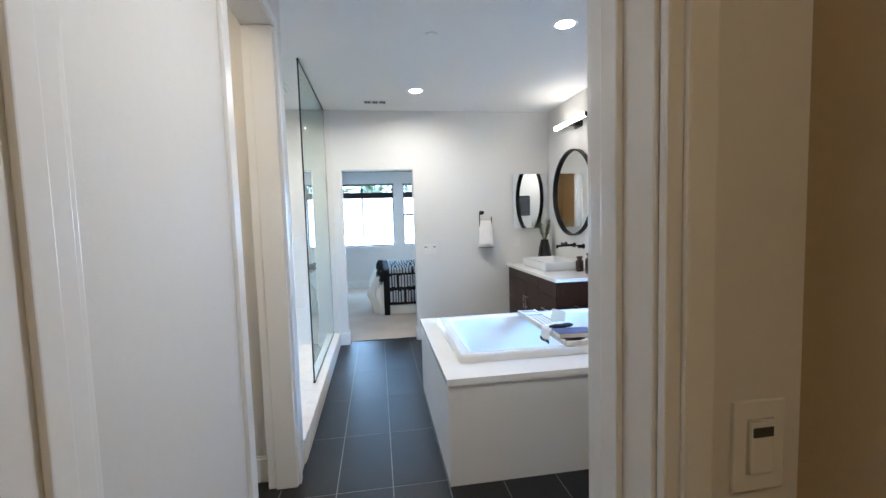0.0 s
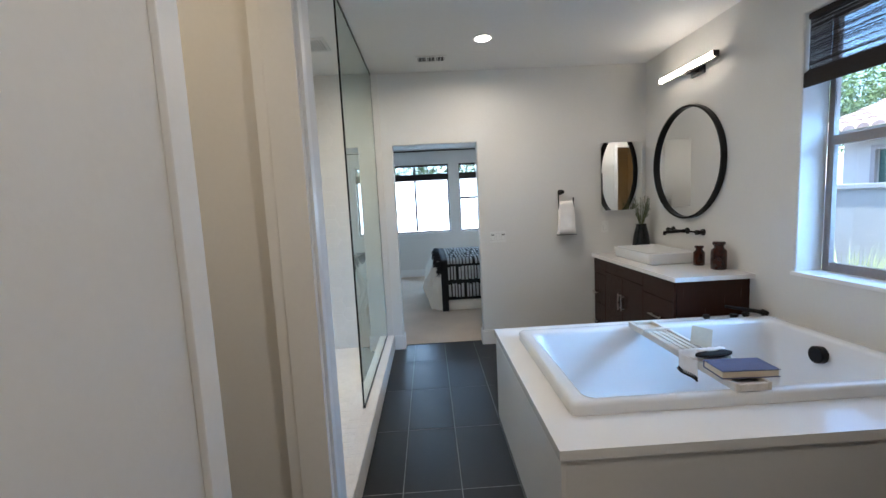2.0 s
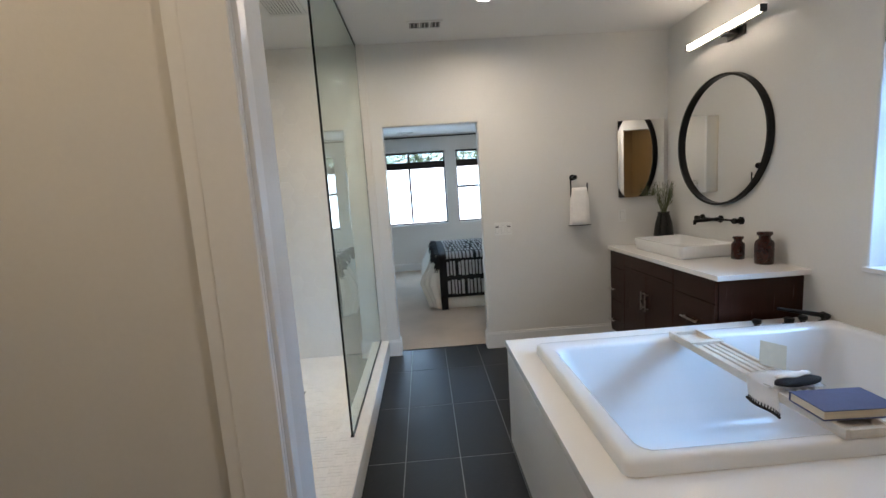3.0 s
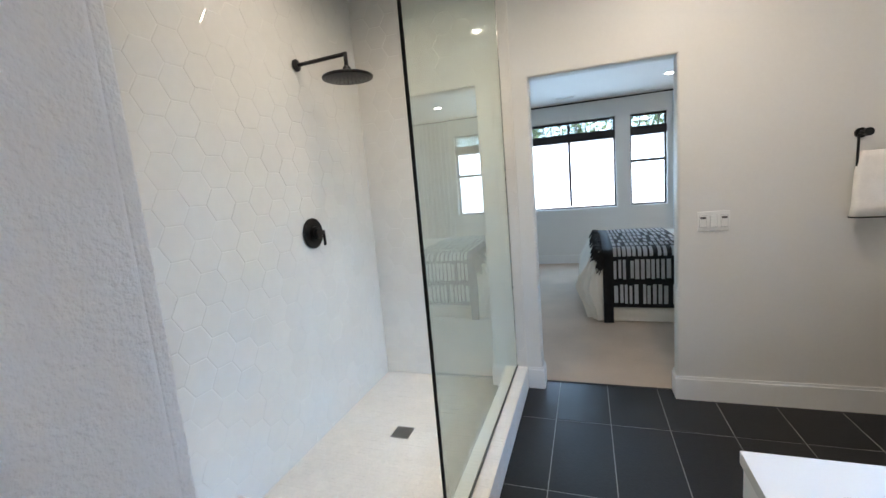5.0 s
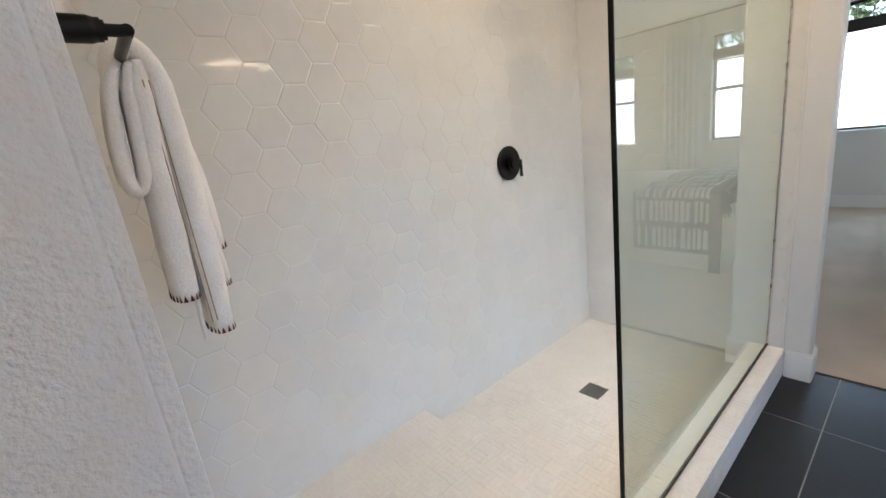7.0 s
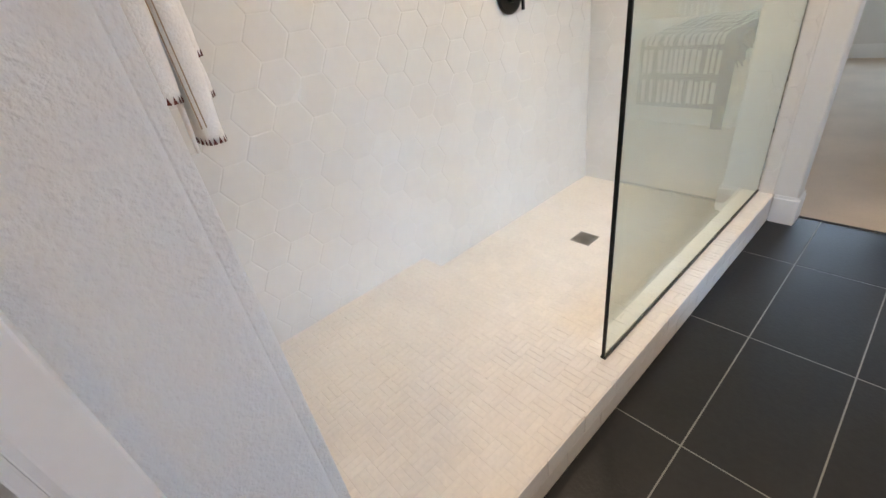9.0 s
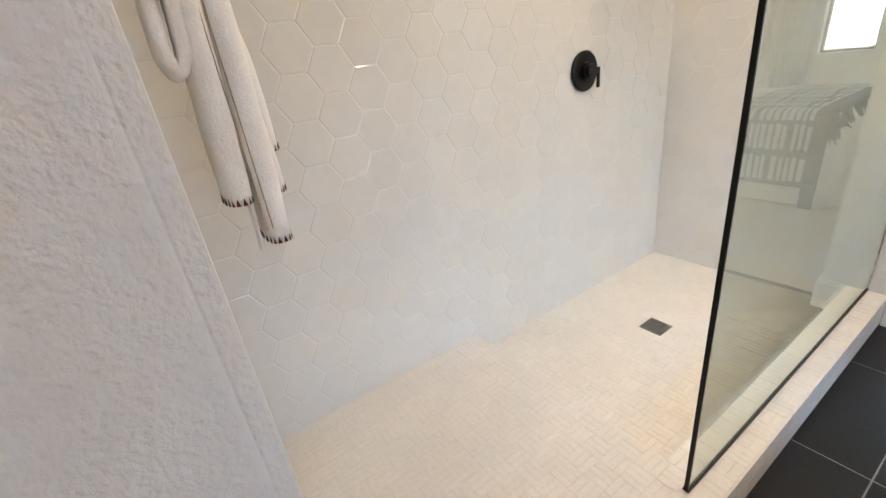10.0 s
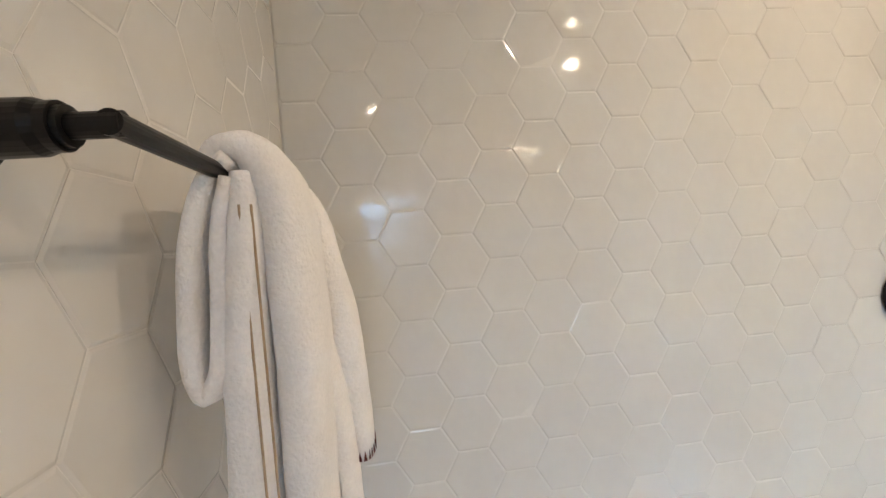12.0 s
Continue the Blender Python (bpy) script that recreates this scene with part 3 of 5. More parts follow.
# ---- bathtub ----
def bathtub():
    t = thing("bathtub", (1.29, 2.7, 0.0), "white drop-in bathtub in a quartz deck with white panels", "bathtub")
    x0, y0, x1, y1, z = 0.385, 2.000, WX1, 3.410, 0.608
    bm = bmesh.new()
    hx0, hy0, hx1, hy1 = 0.53, 2.23, 2.09, 3.16
    for a in ((x0, y0, x1, hy0), (x0, hy1, x1, y1), (x0, hy0, hx0, hy1), (hx1, hy0, x1, hy1)):
        box(bm, a[0], a[1], 0.570, a[2], a[3], z)
    bmesh.ops.remove_doubles(bm, verts=bm.verts, dist=1e-5)
    part("deck", bm, QUARTZ, t, "polished white quartz deck")
    part("front_panel", boxes((0.410, 2.012, 0.0, WX1, 2.030, 0.570), bevel=0.001), PANEL, t)
    part("end_panel", boxes((0.392, 2.012, 0.0, 0.410, 3.400, 0.570), bevel=0.001), PANEL, t)
    part("back_panel", boxes((0.410, 3.382, 0.0, WX1, 3.400, 0.570), bevel=0.001), PANEL, t)
    bm = bmesh.new()
    rx0, ry0, rx1, ry1 = 0.503, 2.218, 2.122, 3.200
    basin = lambda w, e, so, n, r, h: rounded(rx0 + w, ry0 + so, rx1 - e, ry1 - n, r, h, 8)
    rings = [basin(0, 0, 0, 0, 0.030, 0.609), basin(0, 0, 0, 0, 0.030, 0.646), basin(0.003, 0.003, 0.003, 0.003, 0.030, 0.654), basin(0.010, 0.010, 0.010, 0.010, 0.030, 0.660),
             basin(0.020, 0.020, 0.018, 0.020, 0.032, 0.662), basin(0.060, 0.058, 0.040, 0.080, 0.045, 0.660), basin(0.072, 0.070, 0.050, 0.092, 0.055, 0.655), basin(0.080, 0.076, 0.057, 0.098, 0.065, 0.643),
             basin(0.100, 0.086, 0.068, 0.108, 0.08, 0.57), basin(0.190, 0.110, 0.100, 0.130, 0.12, 0.33), basin(0.230, 0.130, 0.125, 0.150, 0.12, 0.25), basin(0.300, 0.180, 0.170, 0.190, 0.12, 0.212), basin(0.42, 0.28, 0.26, 0.27, 0.12, 0.200)]
    loft(bm, rings, first=False)
    part("basin", bm, ACRYLIC, t, "glossy white acrylic basin", smooth=True)
    c = (2.028, 2.755, 0.565)
    part("overflow_cover", rods(((c[0] + 0.012, c[1], c[2]), (c[0] - 0.022, c[1], c[2] + 0.003), 0.046, 32), ((c[0] - 0.022, c[1], c[2] + 0.003), (c[0] - 0.028, c[1], c[2] + 0.003), 0.046, 32, 0.040)), BLACK, t, "round black overflow cover")


def tub_filler():
    y, z = 3.29, 0.608
    t = thing("tub_filler", (2.0, y, z), "matte black deck-mounted tub filler with two handles", "faucet")
    for x in (1.77, 2.035):
        part("handle", turned(x, y, ((0.026, z + 0.0), (0.026, z + 0.006), (0.014, z + 0.010), (0.012, z + 0.024), (0.021, z + 0.028), (0.021, z + 0.046), (0.018, z + 0.050)), 20), BLACK, t, smooth=False)
    part("cradle", turned(1.955, y, ((0.03, z), (0.03, z + 0.007), (0.020, z + 0.014), (0.026, z + 0.040), (0.022, z + 0.045)), 20), BLACK, t)
    bm = bmesh.new()
    rod(bm, (1.93, y + 0.05, z + 0.085), (2.150, y, z + 0.044), 0.009, 16, 0.014)
    rod(bm, (2.144, y, z + 0.048), (2.174, y - 0.004, z + 0.032), 0.019, 18)
    part("spout", bm, BLACK, t)
    part("spout_base", turned(2.16, y, ((0.028, z), (0.028, z + 0.008), (0.016, z + 0.014), (0.014, z + 0.040)), 20), BLACK, t)


def bath_tray():
    z = 0.663
    t = thing("bath_tray", (1.24, 2.66, z), "whitewashed wooden bath tray across the tub", "bath tray")
    xa, xb, ya, yb = 1.166, 1.316, 2.222, 3.118
    part("rail", boxes((xa, ya, z, xa + 0.016, yb, z + 0.034), bevel=0.003), TRAYWOOD, t)
    part("rail", boxes((xb - 0.016, ya, z, xb, yb, z + 0.034), bevel=0.003), TRAYWOOD, t)
    part("end_board", boxes((xa + 0.016, yb - 0.016, z, xb - 0.016, yb, z + 0.030), bevel=0.002), TRAYWOOD, t)
    part("end_board", boxes((xa + 0.016, ya, z, xb - 0.016, ya + 0.016, z + 0.030), bevel=0.002), TRAYWOOD, t)
    part("panel", boxes((xa + 0.016, yb - 0.15, z + 0.004, xb - 0.016, yb - 0.016, z + 0.014)), TRAYWOOD, t)
    part("panel", boxes((xa + 0.016, ya + 0.016, z + 0.004, xb - 0.016, ya + 0.15, z + 0.014)), TRAYWOOD, t)
    part("crossbar", boxes((xa - 0.004, yb - 0.185, z + 0.012, xb + 0.004, yb - 0.152, z + 0.040), bevel=0.003), TRAYWOOD, t)
    for k in range(4):
        c = xa + 0.030 + k * 0.030
        part("slat", boxes((c - 0.009, ya + 0.152, z + 0.016, c + 0.009, yb - 0.187, z + 0.027), bevel=0.002), TRAYWOOD, t)


def rotated(bm, centre, deg, axis="Z"):
    bmesh.ops.rotate(bm, verts=bm.verts, cent=centre, matrix=Matrix.Rotation(radians(deg), 3, axis))
    return bm


def blue_book():
    z = 0.698
    t = thing("blue_book", (1.265, 2.33, z), "closed blue cloth-bound book on the bath tray", "book")
    c = (1.265, 2.33, z)
    def slab(a):
        return rotated(boxes(a, bevel=0.001), c, -3)
    x0, x1, y0, y1 = 1.148, 1.382, 2.262, 2.394
    part("cover", slab((x0, y0, z, x1, y1, z + 0.003)), BOOK, t)
    part("cover", slab((x0, y0, z + 0.030, x1, y1, z + 0.033)), BOOK, t)
    part("spine", slab((x0, y1 - 0.003, z + 0.003, x1, y1, z + 0.030)), BOOK, t)
    part("page_block", slab((x0 + 0.004, y0 + 0.004, z + 0.003, x1 - 0.004, y1 - 0.003, z + 0.030)), PAPER, t, "cream page block")


def hand_towel():
    z = 0.690
    t = thing("folded_washcloth", (1.16, 2.50, z), "white washcloth with black stitched hem over the bath tray", "towel")
    bm = bmesh.new()
    cols, rows = 22, 14
    grid = []
    for i in range(cols + 1):
        u = i / cols
        row = []
        for j in range(rows + 1):
            v = j / rows
            x = 0.985 + 0.36 * u
            y = 2.455 + 0.15 * v + 0.02 * math.sin(3 * u)
            h = z + 0.012 + 0.010 * math.sin(u * 9 + v * 2) * (0.3 + u) * math.sin(math.pi * min(max(v, 0.05), 0.95))
            if x < 1.165:
                f = (1.165 - x) / 0.18
                x = 1.162 - 0.012 * f - 0.010 * f * f + 0.006 * math.sin(7 * v)
                h = z + 0.012 - 0.074 * f ** 1.2
            row.append(bm.verts.new((x, y - 0.04 * (1 - u), h)))
        grid.append(row)
    faces = [bm.faces.new((grid[i][j], grid[i + 1][j], grid[i + 1][j + 1], grid[i][j + 1])) for i in range(cols) for j in range(rows)]
    edge = [r.co.copy() for r in grid[0]]
    bmesh.ops.solidify(bm, geom=faces, thickness=0.009)
    part("cloth", bm, TERRY, t, smooth=True)
    bm = bmesh.new()
    for k in range(len(edge) - 1):
        rod(bm, edge[k] + Vector((-0.004, 0, 0.0)), edge[k + 1] + Vector((-0.004, 0, 0.0)), 0.005, 8)
        rod(bm, edge[k] + Vector((-0.005, 0, 0)), edge[k] + Vector((-0.003, 0, 0.016)), 0.002, 6)
    tagged(part("stitched_hem", bm, INK, t, "black blanket stitching"), kind="stuff")


def soap_brush():
    x, y, z = 1.252, 2.475, 0.713
    t = thing("bath_brush", (x, y, z), "flat black bath brush lying on the washcloth", "brush")
    bm = bmesh.new()
    loft(bm, [[(x + 0.090 * s * math.cos(a), y + 0.030 * s * math.sin(a) + 0.008 * math.cos(a), z + h) for a in (2 * math.pi * k / 28 for k in range(28))] for s, h in ((0.7, 0.0), (1.0, 0.006), (1.0, 0.016), (0.85, 0.020))])
    part("back", bm, INK, t, smooth=True)
    bm = bmesh.new()
    loft(bm, [[(x + 0.070 * s * math.cos(a), y + 0.022 + 0.014 * s * math.sin(a) + 0.008 * math.cos(a), z + h + 0.003 * math.sin(5 * a)) for a in (2 * math.pi * k / 24 for k in range(24))] for s, h in ((1.0, 0.0205), (1.05, 0.024), (0.7, 0.030))])
    part("bristle_pad", bm, TERRY, t, "pale bristles", smooth=True)


def note_card():
    c = (1.31, 2.65, 0.744)
    t = thing("note_card", (1.31, 2.65, 0.69), "small cream card leaning on the bath tray", "card")
    bm = boxes((c[0] - 0.052, c[1] - 0.0015, c[2] - 0.047, c[0] + 0.052, c[1] + 0.0015, c[2] + 0.047))
    rotated(bm, c, 17, "Y")
    rotated(bm, c, -20, "X")
    part("sheet", bm, CARD, t)


bathtub()
tub_filler()
bath_tray()
blue_book()
hand_towel()
soap_brush()
note_card()


# ---- vanities ----
def pull(parent, a, b, out=(-0.026, 0, 0)):
    a, b, o = Vector(a), Vector(b), Vector(out)
    d = (b - a).normalized()
    bm = bmesh.new()
    lo, hi = a + o, b + o
    s = 0.005
    box(bm, *(min(lo[i], hi[i]) - s for i in range(3)), *(max(lo[i], hi[i]) + s for i in range(3)), bevel=0.0015)
    for p in (a + d * 0.012, b - d * 0.012):
        e = p + o
        box(bm, *(min(p[i], e[i]) - (0.004 if i else 0) for i in range(3)), *(max(p[i], e[i]) + (0.004 if i else 0) for i in range(3)))
    part("handle", bm, NICKEL, parent, "brushed nickel bar handle")


def vanity(y0, y1, x0, top, fronts, label):
    t = thing("vanity_cabinet", ((x0 + WX1) / 2, (y0 + y1) / 2, 0), label, "cabinet", "bathroom vanities")
    part("body", boxes((x0 + 0.020, y0, 0.10, WX1, y1, top - 0.032), (x0 + 0.07, y0 + 0.01, 0.0, WX1, y1, 0.10)), WALNUT, t)
    for name, a, b, c, d, p, q in fronts:
        f = part(name, boxes((x0, a + 0.002, c + 0.002, x0 + 0.019, b - 0.002, d - 0.002), bevel=0.0012), WALNUT, t)
        if p:
            pull(f, (x0, *p), (x0, *q))
    return t


H = lambda a, b, z: ((a, z), (b, z))
FAR = [("top_panel", 4.60, 4.865, 0.70, 0.85, None, None), ("top_panel", 3.89, 4.60, 0.74, 0.85, None, None), ("top_panel", 3.466, 3.89, 0.70, 0.85, None, None),
       ("drawer", 4.60, 4.865, 0.40, 0.70, *H(4.76, 4.845, 0.50)), ("drawer", 4.60, 4.865, 0.10, 0.40, *H(4.76, 4.845, 0.205)),
       ("door", 4.245, 4.60, 0.10, 0.74, (4.275, 0.455), (4.275, 0.59)), ("door", 3.89, 4.245, 0.10, 0.74, (4.213, 0.455), (4.213, 0.59)),
       ("drawer", 3.466, 3.89, 0.40, 0.70, *H(3.61, 3.76, 0.555)), ("drawer", 3.466, 3.89, 0.10, 0.40, *H(3.61, 3.76, 0.25))]
vanity(3.464, 4.87, 1.657, 0.886, FAR, "dark walnut vanity cabinet with slab drawers and doors")
NEAR = [("top_panel", 1.545, 1.928, 0.70, 0.868, None, None), ("drawer", 1.545, 1.928, 0.40, 0.70, *H(1.74, 1.88, 0.527)), ("drawer", 1.545, 1.928, 0.10, 0.40, *H(1.74, 1.88, 0.20)),
        ("top_panel", 0.85, 1.545, 0.74, 0.868, None, None), ("door", 1.2, 1.545, 0.10, 0.74, (1.235, 0.47), (1.235, 0.60)), ("door", 0.85, 1.2, 0.10, 0.74, (1.165, 0.47), (1.165, 0.60)),
        ("top_panel", 0.46, 0.85, 0.70, 0.868, None, None), ("drawer", 0.46, 0.85, 0.40, 0.70, *H(0.58, 0.72, 0.527)), ("drawer", 0.46, 0.85, 0.10, 0.40, *H(0.58, 0.72, 0.20))]
vanity(0.455, 1.930, 1.700, 0.900, NEAR, "dark walnut vanity cabinet beside the bathtub")


def worktop(x0, y0, y1, top, label):
    t = thing("vanity_countertop", ((x0 + WX1) / 2, (y0 + y1) / 2, top - 0.032), label, "countertop", "vanity tops")
    part("slab", boxes((x0, y0, top - 0.032, WX1, y1, top), bevel=0.002), QUARTZ, t)


worktop(1.633, 3.418, 4.871, 0.886, "white quartz vanity top with a vessel sink")
worktop(1.675, 0.450, 1.980, 0.900, "white quartz vanity top beside the window")


def vessel_sink():
    t = thing("vessel_sink", (1.96, 4.29, 0.882), "rectangular white ceramic vessel sink on the vanity top", "sink")
    bm = bmesh.new()
    a = (1.745, 3.955, 2.165, 4.62)
    inset = lambda d: (a[0] + d, a[1] + d, a[2] - d, a[3] - d)
    loft(bm, [rounded(*inset(0.022), 0.02, 0.883), rounded(*inset(0.010), 0.025, 0.90), rounded(*inset(0.001), 0.03, 0.972), rounded(*inset(0.004), 0.03, 0.979), rounded(*inset(0.014), 0.03, 0.980),
              rounded(*inset(0.022), 0.03, 0.972), rounded(*inset(0.035), 0.05, 0.925), rounded(*inset(0.09), 0.06, 0.903)])
    part("bowl", bm, ACRYLIC, t, smooth=True)
    part("drain_cap", turned(1.96, 4.29, ((0.024, 0.9031), (0.024, 0.906), (0.018, 0.909))), BLACK, t)


def wall_faucet():
    z = 1.135
    t = thing("wall_faucet", (2.15, 4.16, z), "matte black wall-mounted basin faucet with lever handles", "faucet")
    for y in (3.965, 4.17, 4.375):
        part("escutcheon", rods(((WX1, y, z), (WX1 - 0.010, y, z), 0.027, 24), ((WX1 - 0.010, y, z), (WX1 - 0.045, y, z), 0.016, 20)), BLACK, t)
    for y, s in ((3.965, 1), (4.375, -1)):
        part("lever", rods(((WX1 - 0.045, y, z), (WX1 - 0.062, y, z), 0.020, 20), ((WX1 - 0.055, y, z), (WX1 - 0.06, y + 0.075 * s, z + 0.006), 0.007, 12)), BLACK, t)
    part("spout", rods(((WX1 - 0.04, 4.17, z), (WX1 - 0.21, 4.17, z - 0.004), 0.012, 16), ((WX1 - 0.205, 4.17, z), (WX1 - 0.205, 4.17, z - 0.028), 0.011, 14)), BLACK, t)
    part("crossbar", rods(((WX1 - 0.03, 3.965, z), (WX1 - 0.03, 4.375, z), 0.008, 12)), BLACK, t)


def jar(x, y, z, r, h, label):
    t = thing("apothecary_jar", (x, y, z), label, "jar", "amber jars")
    part("jar", turned(x, y, ((r * 0.9, z), (r, z + 0.006), (r, z + h * 0.62), (r * 0.93, z + h * 0.70), (r * 0.62, z + h * 0.78), (r * 0.58, z + h * 0.84), (r * 0.64, z + h * 0.87)), 32), AMBER, t, "dark amber glass", smooth=True)
    part("lid", turned(x, y, ((r * 0.52, z + h * 0.865), (r * 0.60, z + h * 0.875), (r * 0.80, z + h * 0.90), (r * 0.82, z + h * 0.97), (r * 0.74, z + h)), 32), AMBER, t, smooth=True)


jar(2.105, 3.655, 0.886, 0.052, 0.205, "large dark amber glass jar with lid on the vanity top")
jar(2.095, 3.865, 0.886, 0.040, 0.155, "small dark amber glass jar with lid on the vanity top")
jar(1.99, 1.80, 0.900, 0.050, 0.165, "dark amber glass jar with lid beside the window")


def plant_vase():
    x, y, z = 2.07, 4.715, 0.886
    t = thing("plant_vase", (x, y, z), "tall black ceramic vase with dry green sprigs", "vase")
    part("vase", turned(x, y, ((0.060, z), (0.076, z + 0.02), (0.080, z + 0.09), (0.068, z + 0.19), (0.052, z + 0.25), (0.046, z + 0.275), (0.050, z + 0.290), (0.042, z + 0.288)), 28), VASE, t, smooth=True)
    bm = bmesh.new()
    rnd = random.Random(4)
    for k in range(60):
        a = rnd.uniform(0, 2 * math.pi)
        tip = Vector((x + 0.065 * math.cos(a), y + 0.075 * math.sin(a) - 0.02, z + 0.33 + rnd.uniform(0.02, 0.24)))
        p0 = Vector((x + 0.015 * math.cos(a), y + 0.015 * math.sin(a), z + 0.28))
        p1 = p0.lerp(tip, 0.5) + Vector((0, 0, 0.02))
        rod(bm, p0, p1, 0.0016, 5, 0.0013)
        rod(bm, p1, tip, 0.0013, 5, 0.0006)
        for j in range(5):
            q = p1.lerp(tip, j / 5)
            d = Vector((rnd.uniform(-1, 1), rnd.uniform(-1, 1), rnd.uniform(0.2, 1))).normalized() * 0.030
            w = d.cross(Vector((0, 0, 1))).normalized() * 0.0035
            bm.faces.new([bm.verts.new(v) for v in (q, q + d * 0.5 + w, q + d, q + d * 0.5 - w)])
    part("sprig", bm, SPRIG, t, "olive dry sprigs")


def round_mirror():
    y, z, r = 4.178, 1.709, 0.469
    t = thing("round_mirror", (WX1, y, z - r), "large round wall mirror in a deep black metal frame", "mirror")
    bm = bmesh.new()
    n = 72
    ring = lambda x, rad: [(x, y + rad * math.cos(2 * math.pi * k / n), z + rad * math.sin(2 * math.pi * k / n)) for k in range(n)]
    rows = [ring(WX1 - 0.002, r), ring(WX1 - 0.043, r), ring(WX1 - 0.045, r - 0.002), ring(WX1 - 0.045, r - 0.015), ring(WX1 - 0.043, r - 0.017), ring(WX1 - 0.014, r - 0.017)]
    loft(bm, rows, first=False, last=False)
    part("frame", bm, BLACK, t)
    bm = bmesh.new()
    bm.faces.new([bm.verts.new(p) for p in ring(WX1 - 0.016, r - 0.0165)])
    bmesh.ops.recalc_face_normals(bm, faces=bm.faces)
    part("glass", bm, MIRROR, t, "silvered mirror glass")


def mirror_cabinet():
    t = thing("mirror_cabinet", (1.94, 4.86, 1.32), "frameless mirrored medicine cabinet in the corner", "mirror cabinet")
    part("body", boxes((1.732, 4.842, 1.325, 2.132, 4.872, 1.982)), NICKEL, t)
    bm = rotated(boxes((1.722, 4.832, 1.318, 2.140, 4.8385, 1.988)), (1.93, 4.835, 1.6), 0.46)
    part("door", bm, MIRROR, t, "mirror door with polished edge")


def light_bar():
    y0, y1, z, x = 3.73, 4.435, 2.445, 2.10
    t = thing("vanity_light_bar", (WX1, 4.07, z), "glowing linear vanity light bar on a dark bracket", "wall lamp")
    part("back_plate", boxes((WX1 - 0.018, 3.97, z - 0.062, WX1, 4.13, z + 0.0), bevel=0.003), DARKFRAME, t)
    part("bracket", boxes((x - 0.004, 4.02, z - 0.045, WX1 - 0.018, 4.08, z - 0.020), bevel=0.002), DARKFRAME, t)
    part("channel", boxes((x + 0.012, y0, z - 0.022, x + 0.026, y1, z + 0.022), (x - 0.018, y0 - 0.010, z - 0.022, x + 0.026, y0, z + 0.022), (x - 0.018, y1, z - 0.022, x + 0.026, y1 + 0.010, z + 0.022), bevel=0.002), DARKFRAME, t)
    part("diffuser", boxes((x - 0.017, y0 + 0.0005, z - 0.020, x + 0.0115, y1 - 0.0005, z + 0.020), bevel=0.006), BARGLASS, t, "glowing warm white diffuser")


def towel_ring():
    t = thing("towel_ring", (1.318, 4.872, 1.526), "square matte black towel ring on the wall", "towel holder")
    part("post", rods(((1.318, 4.872, 1.526), (1.318, 4.862, 1.526), 0.026, 24), ((1.318, 4.862, 1.526), (1.318, 4.800, 1.526), 0.012, 16), ((1.318, 4.815, 1.526), (1.318, 4.795, 1.526), 0.020, 20)), BLACK, t)
    part("ring", rods(((1.318, 4.803, 1.526), (1.28, 4.803, 1.515), 0.006, 10), ((1.28, 4.803, 1.518), (1.28, 4.803, 1.36), 0.006, 10), ((1.28, 4.803, 1.362), (1.428, 4.803, 1.362), 0.006, 10), ((1.428, 4.803, 1.36), (1.428, 4.803, 1.47), 0.006, 10)), BLACK, t)


def ring_towel():
    t = thing("hand_towel", (1.353, 4.80, 1.10), "white hand towel with black hem folded over the towel ring", "towel")
    bm = bmesh.new()
    rings = []
    for z, w, d in ((1.435, 0.060, 0.014), (1.430, 0.066, 0.024), (1.40, 0.070, 0.030), (1.34, 0.076, 0.033), (1.25, 0.084, 0.036), (1.16, 0.090, 0.037), (1.105, 0.094, 0.037), (1.103, 0.090, 0.03)):
        ring = []
        for j in range(40):
            a = 2 * math.pi * j / 40
            c, s = math.cos(a), math.sin(a)
            fold = 1 + 0.12 * math.cos(5 * a + 0.5) * (1.44 - z) * 3
            ring.append((1.355 + w * math.copysign(abs(c) ** 0.6, c) * (1 + 0.05 * math.sin(z * 20)), 4.803 + d * math.copysign(abs(s) ** 0.6, s) * fold, z))
        rings.append(ring)
    loft(bm, rings)
    part("cloth", bm, TERRY, t, smooth=True)
    bm = bmesh.new()
    low = [Vector(p) for p in rings[-2]]
    for k in range(len(low)):
        rod(bm, low[k] + Vector((0, 0, -0.002)), low[(k + 1) % len(low)] + Vector((0, 0, -0.002)), 0.004, 6)
    part("hem", bm, INK, t, "black stitched hem")


def plate(name, base, size, gangs, label, category, sensors=()):
    """A wall plate at its lower corner, with rockers or sockets."""
    x, y, z = base
    w, h = size
    t = thing(name, (x + w / 2, y, z), label, category)
    part("cover", boxes((x, y - 0.006, z, x + w, y, z + h), bevel=0.002), PLASTIC, t)
    for k in range(gangs):
        cx = x + w * (k + 0.5) / gangs
        part("rocker", boxes((cx - 0.016, y - 0.011, z + h / 2 - 0.033, cx + 0.016, y - 0.0065, z + h / 2 + 0.033), bevel=0.0015), PLASTIC, t)
        # Thin grey sheet round the rocker; its tone stands for the gap's shade.
        part("gap", boxes((cx - 0.0185, y - 0.0068, z + h / 2 - 0.0355, cx + 0.0185, y - 0.0062, z + h / 2 + 0.0355)), GAPSHADE, t)
        if k in sensors:
            part("sensor_window", boxes((cx - 0.014, y - 0.0122, z + h / 2 + 0.014, cx + 0.014, y - 0.0109, z + h / 2 + 0.026), bevel=0.0005), SLOT, t, "dark sensor window")


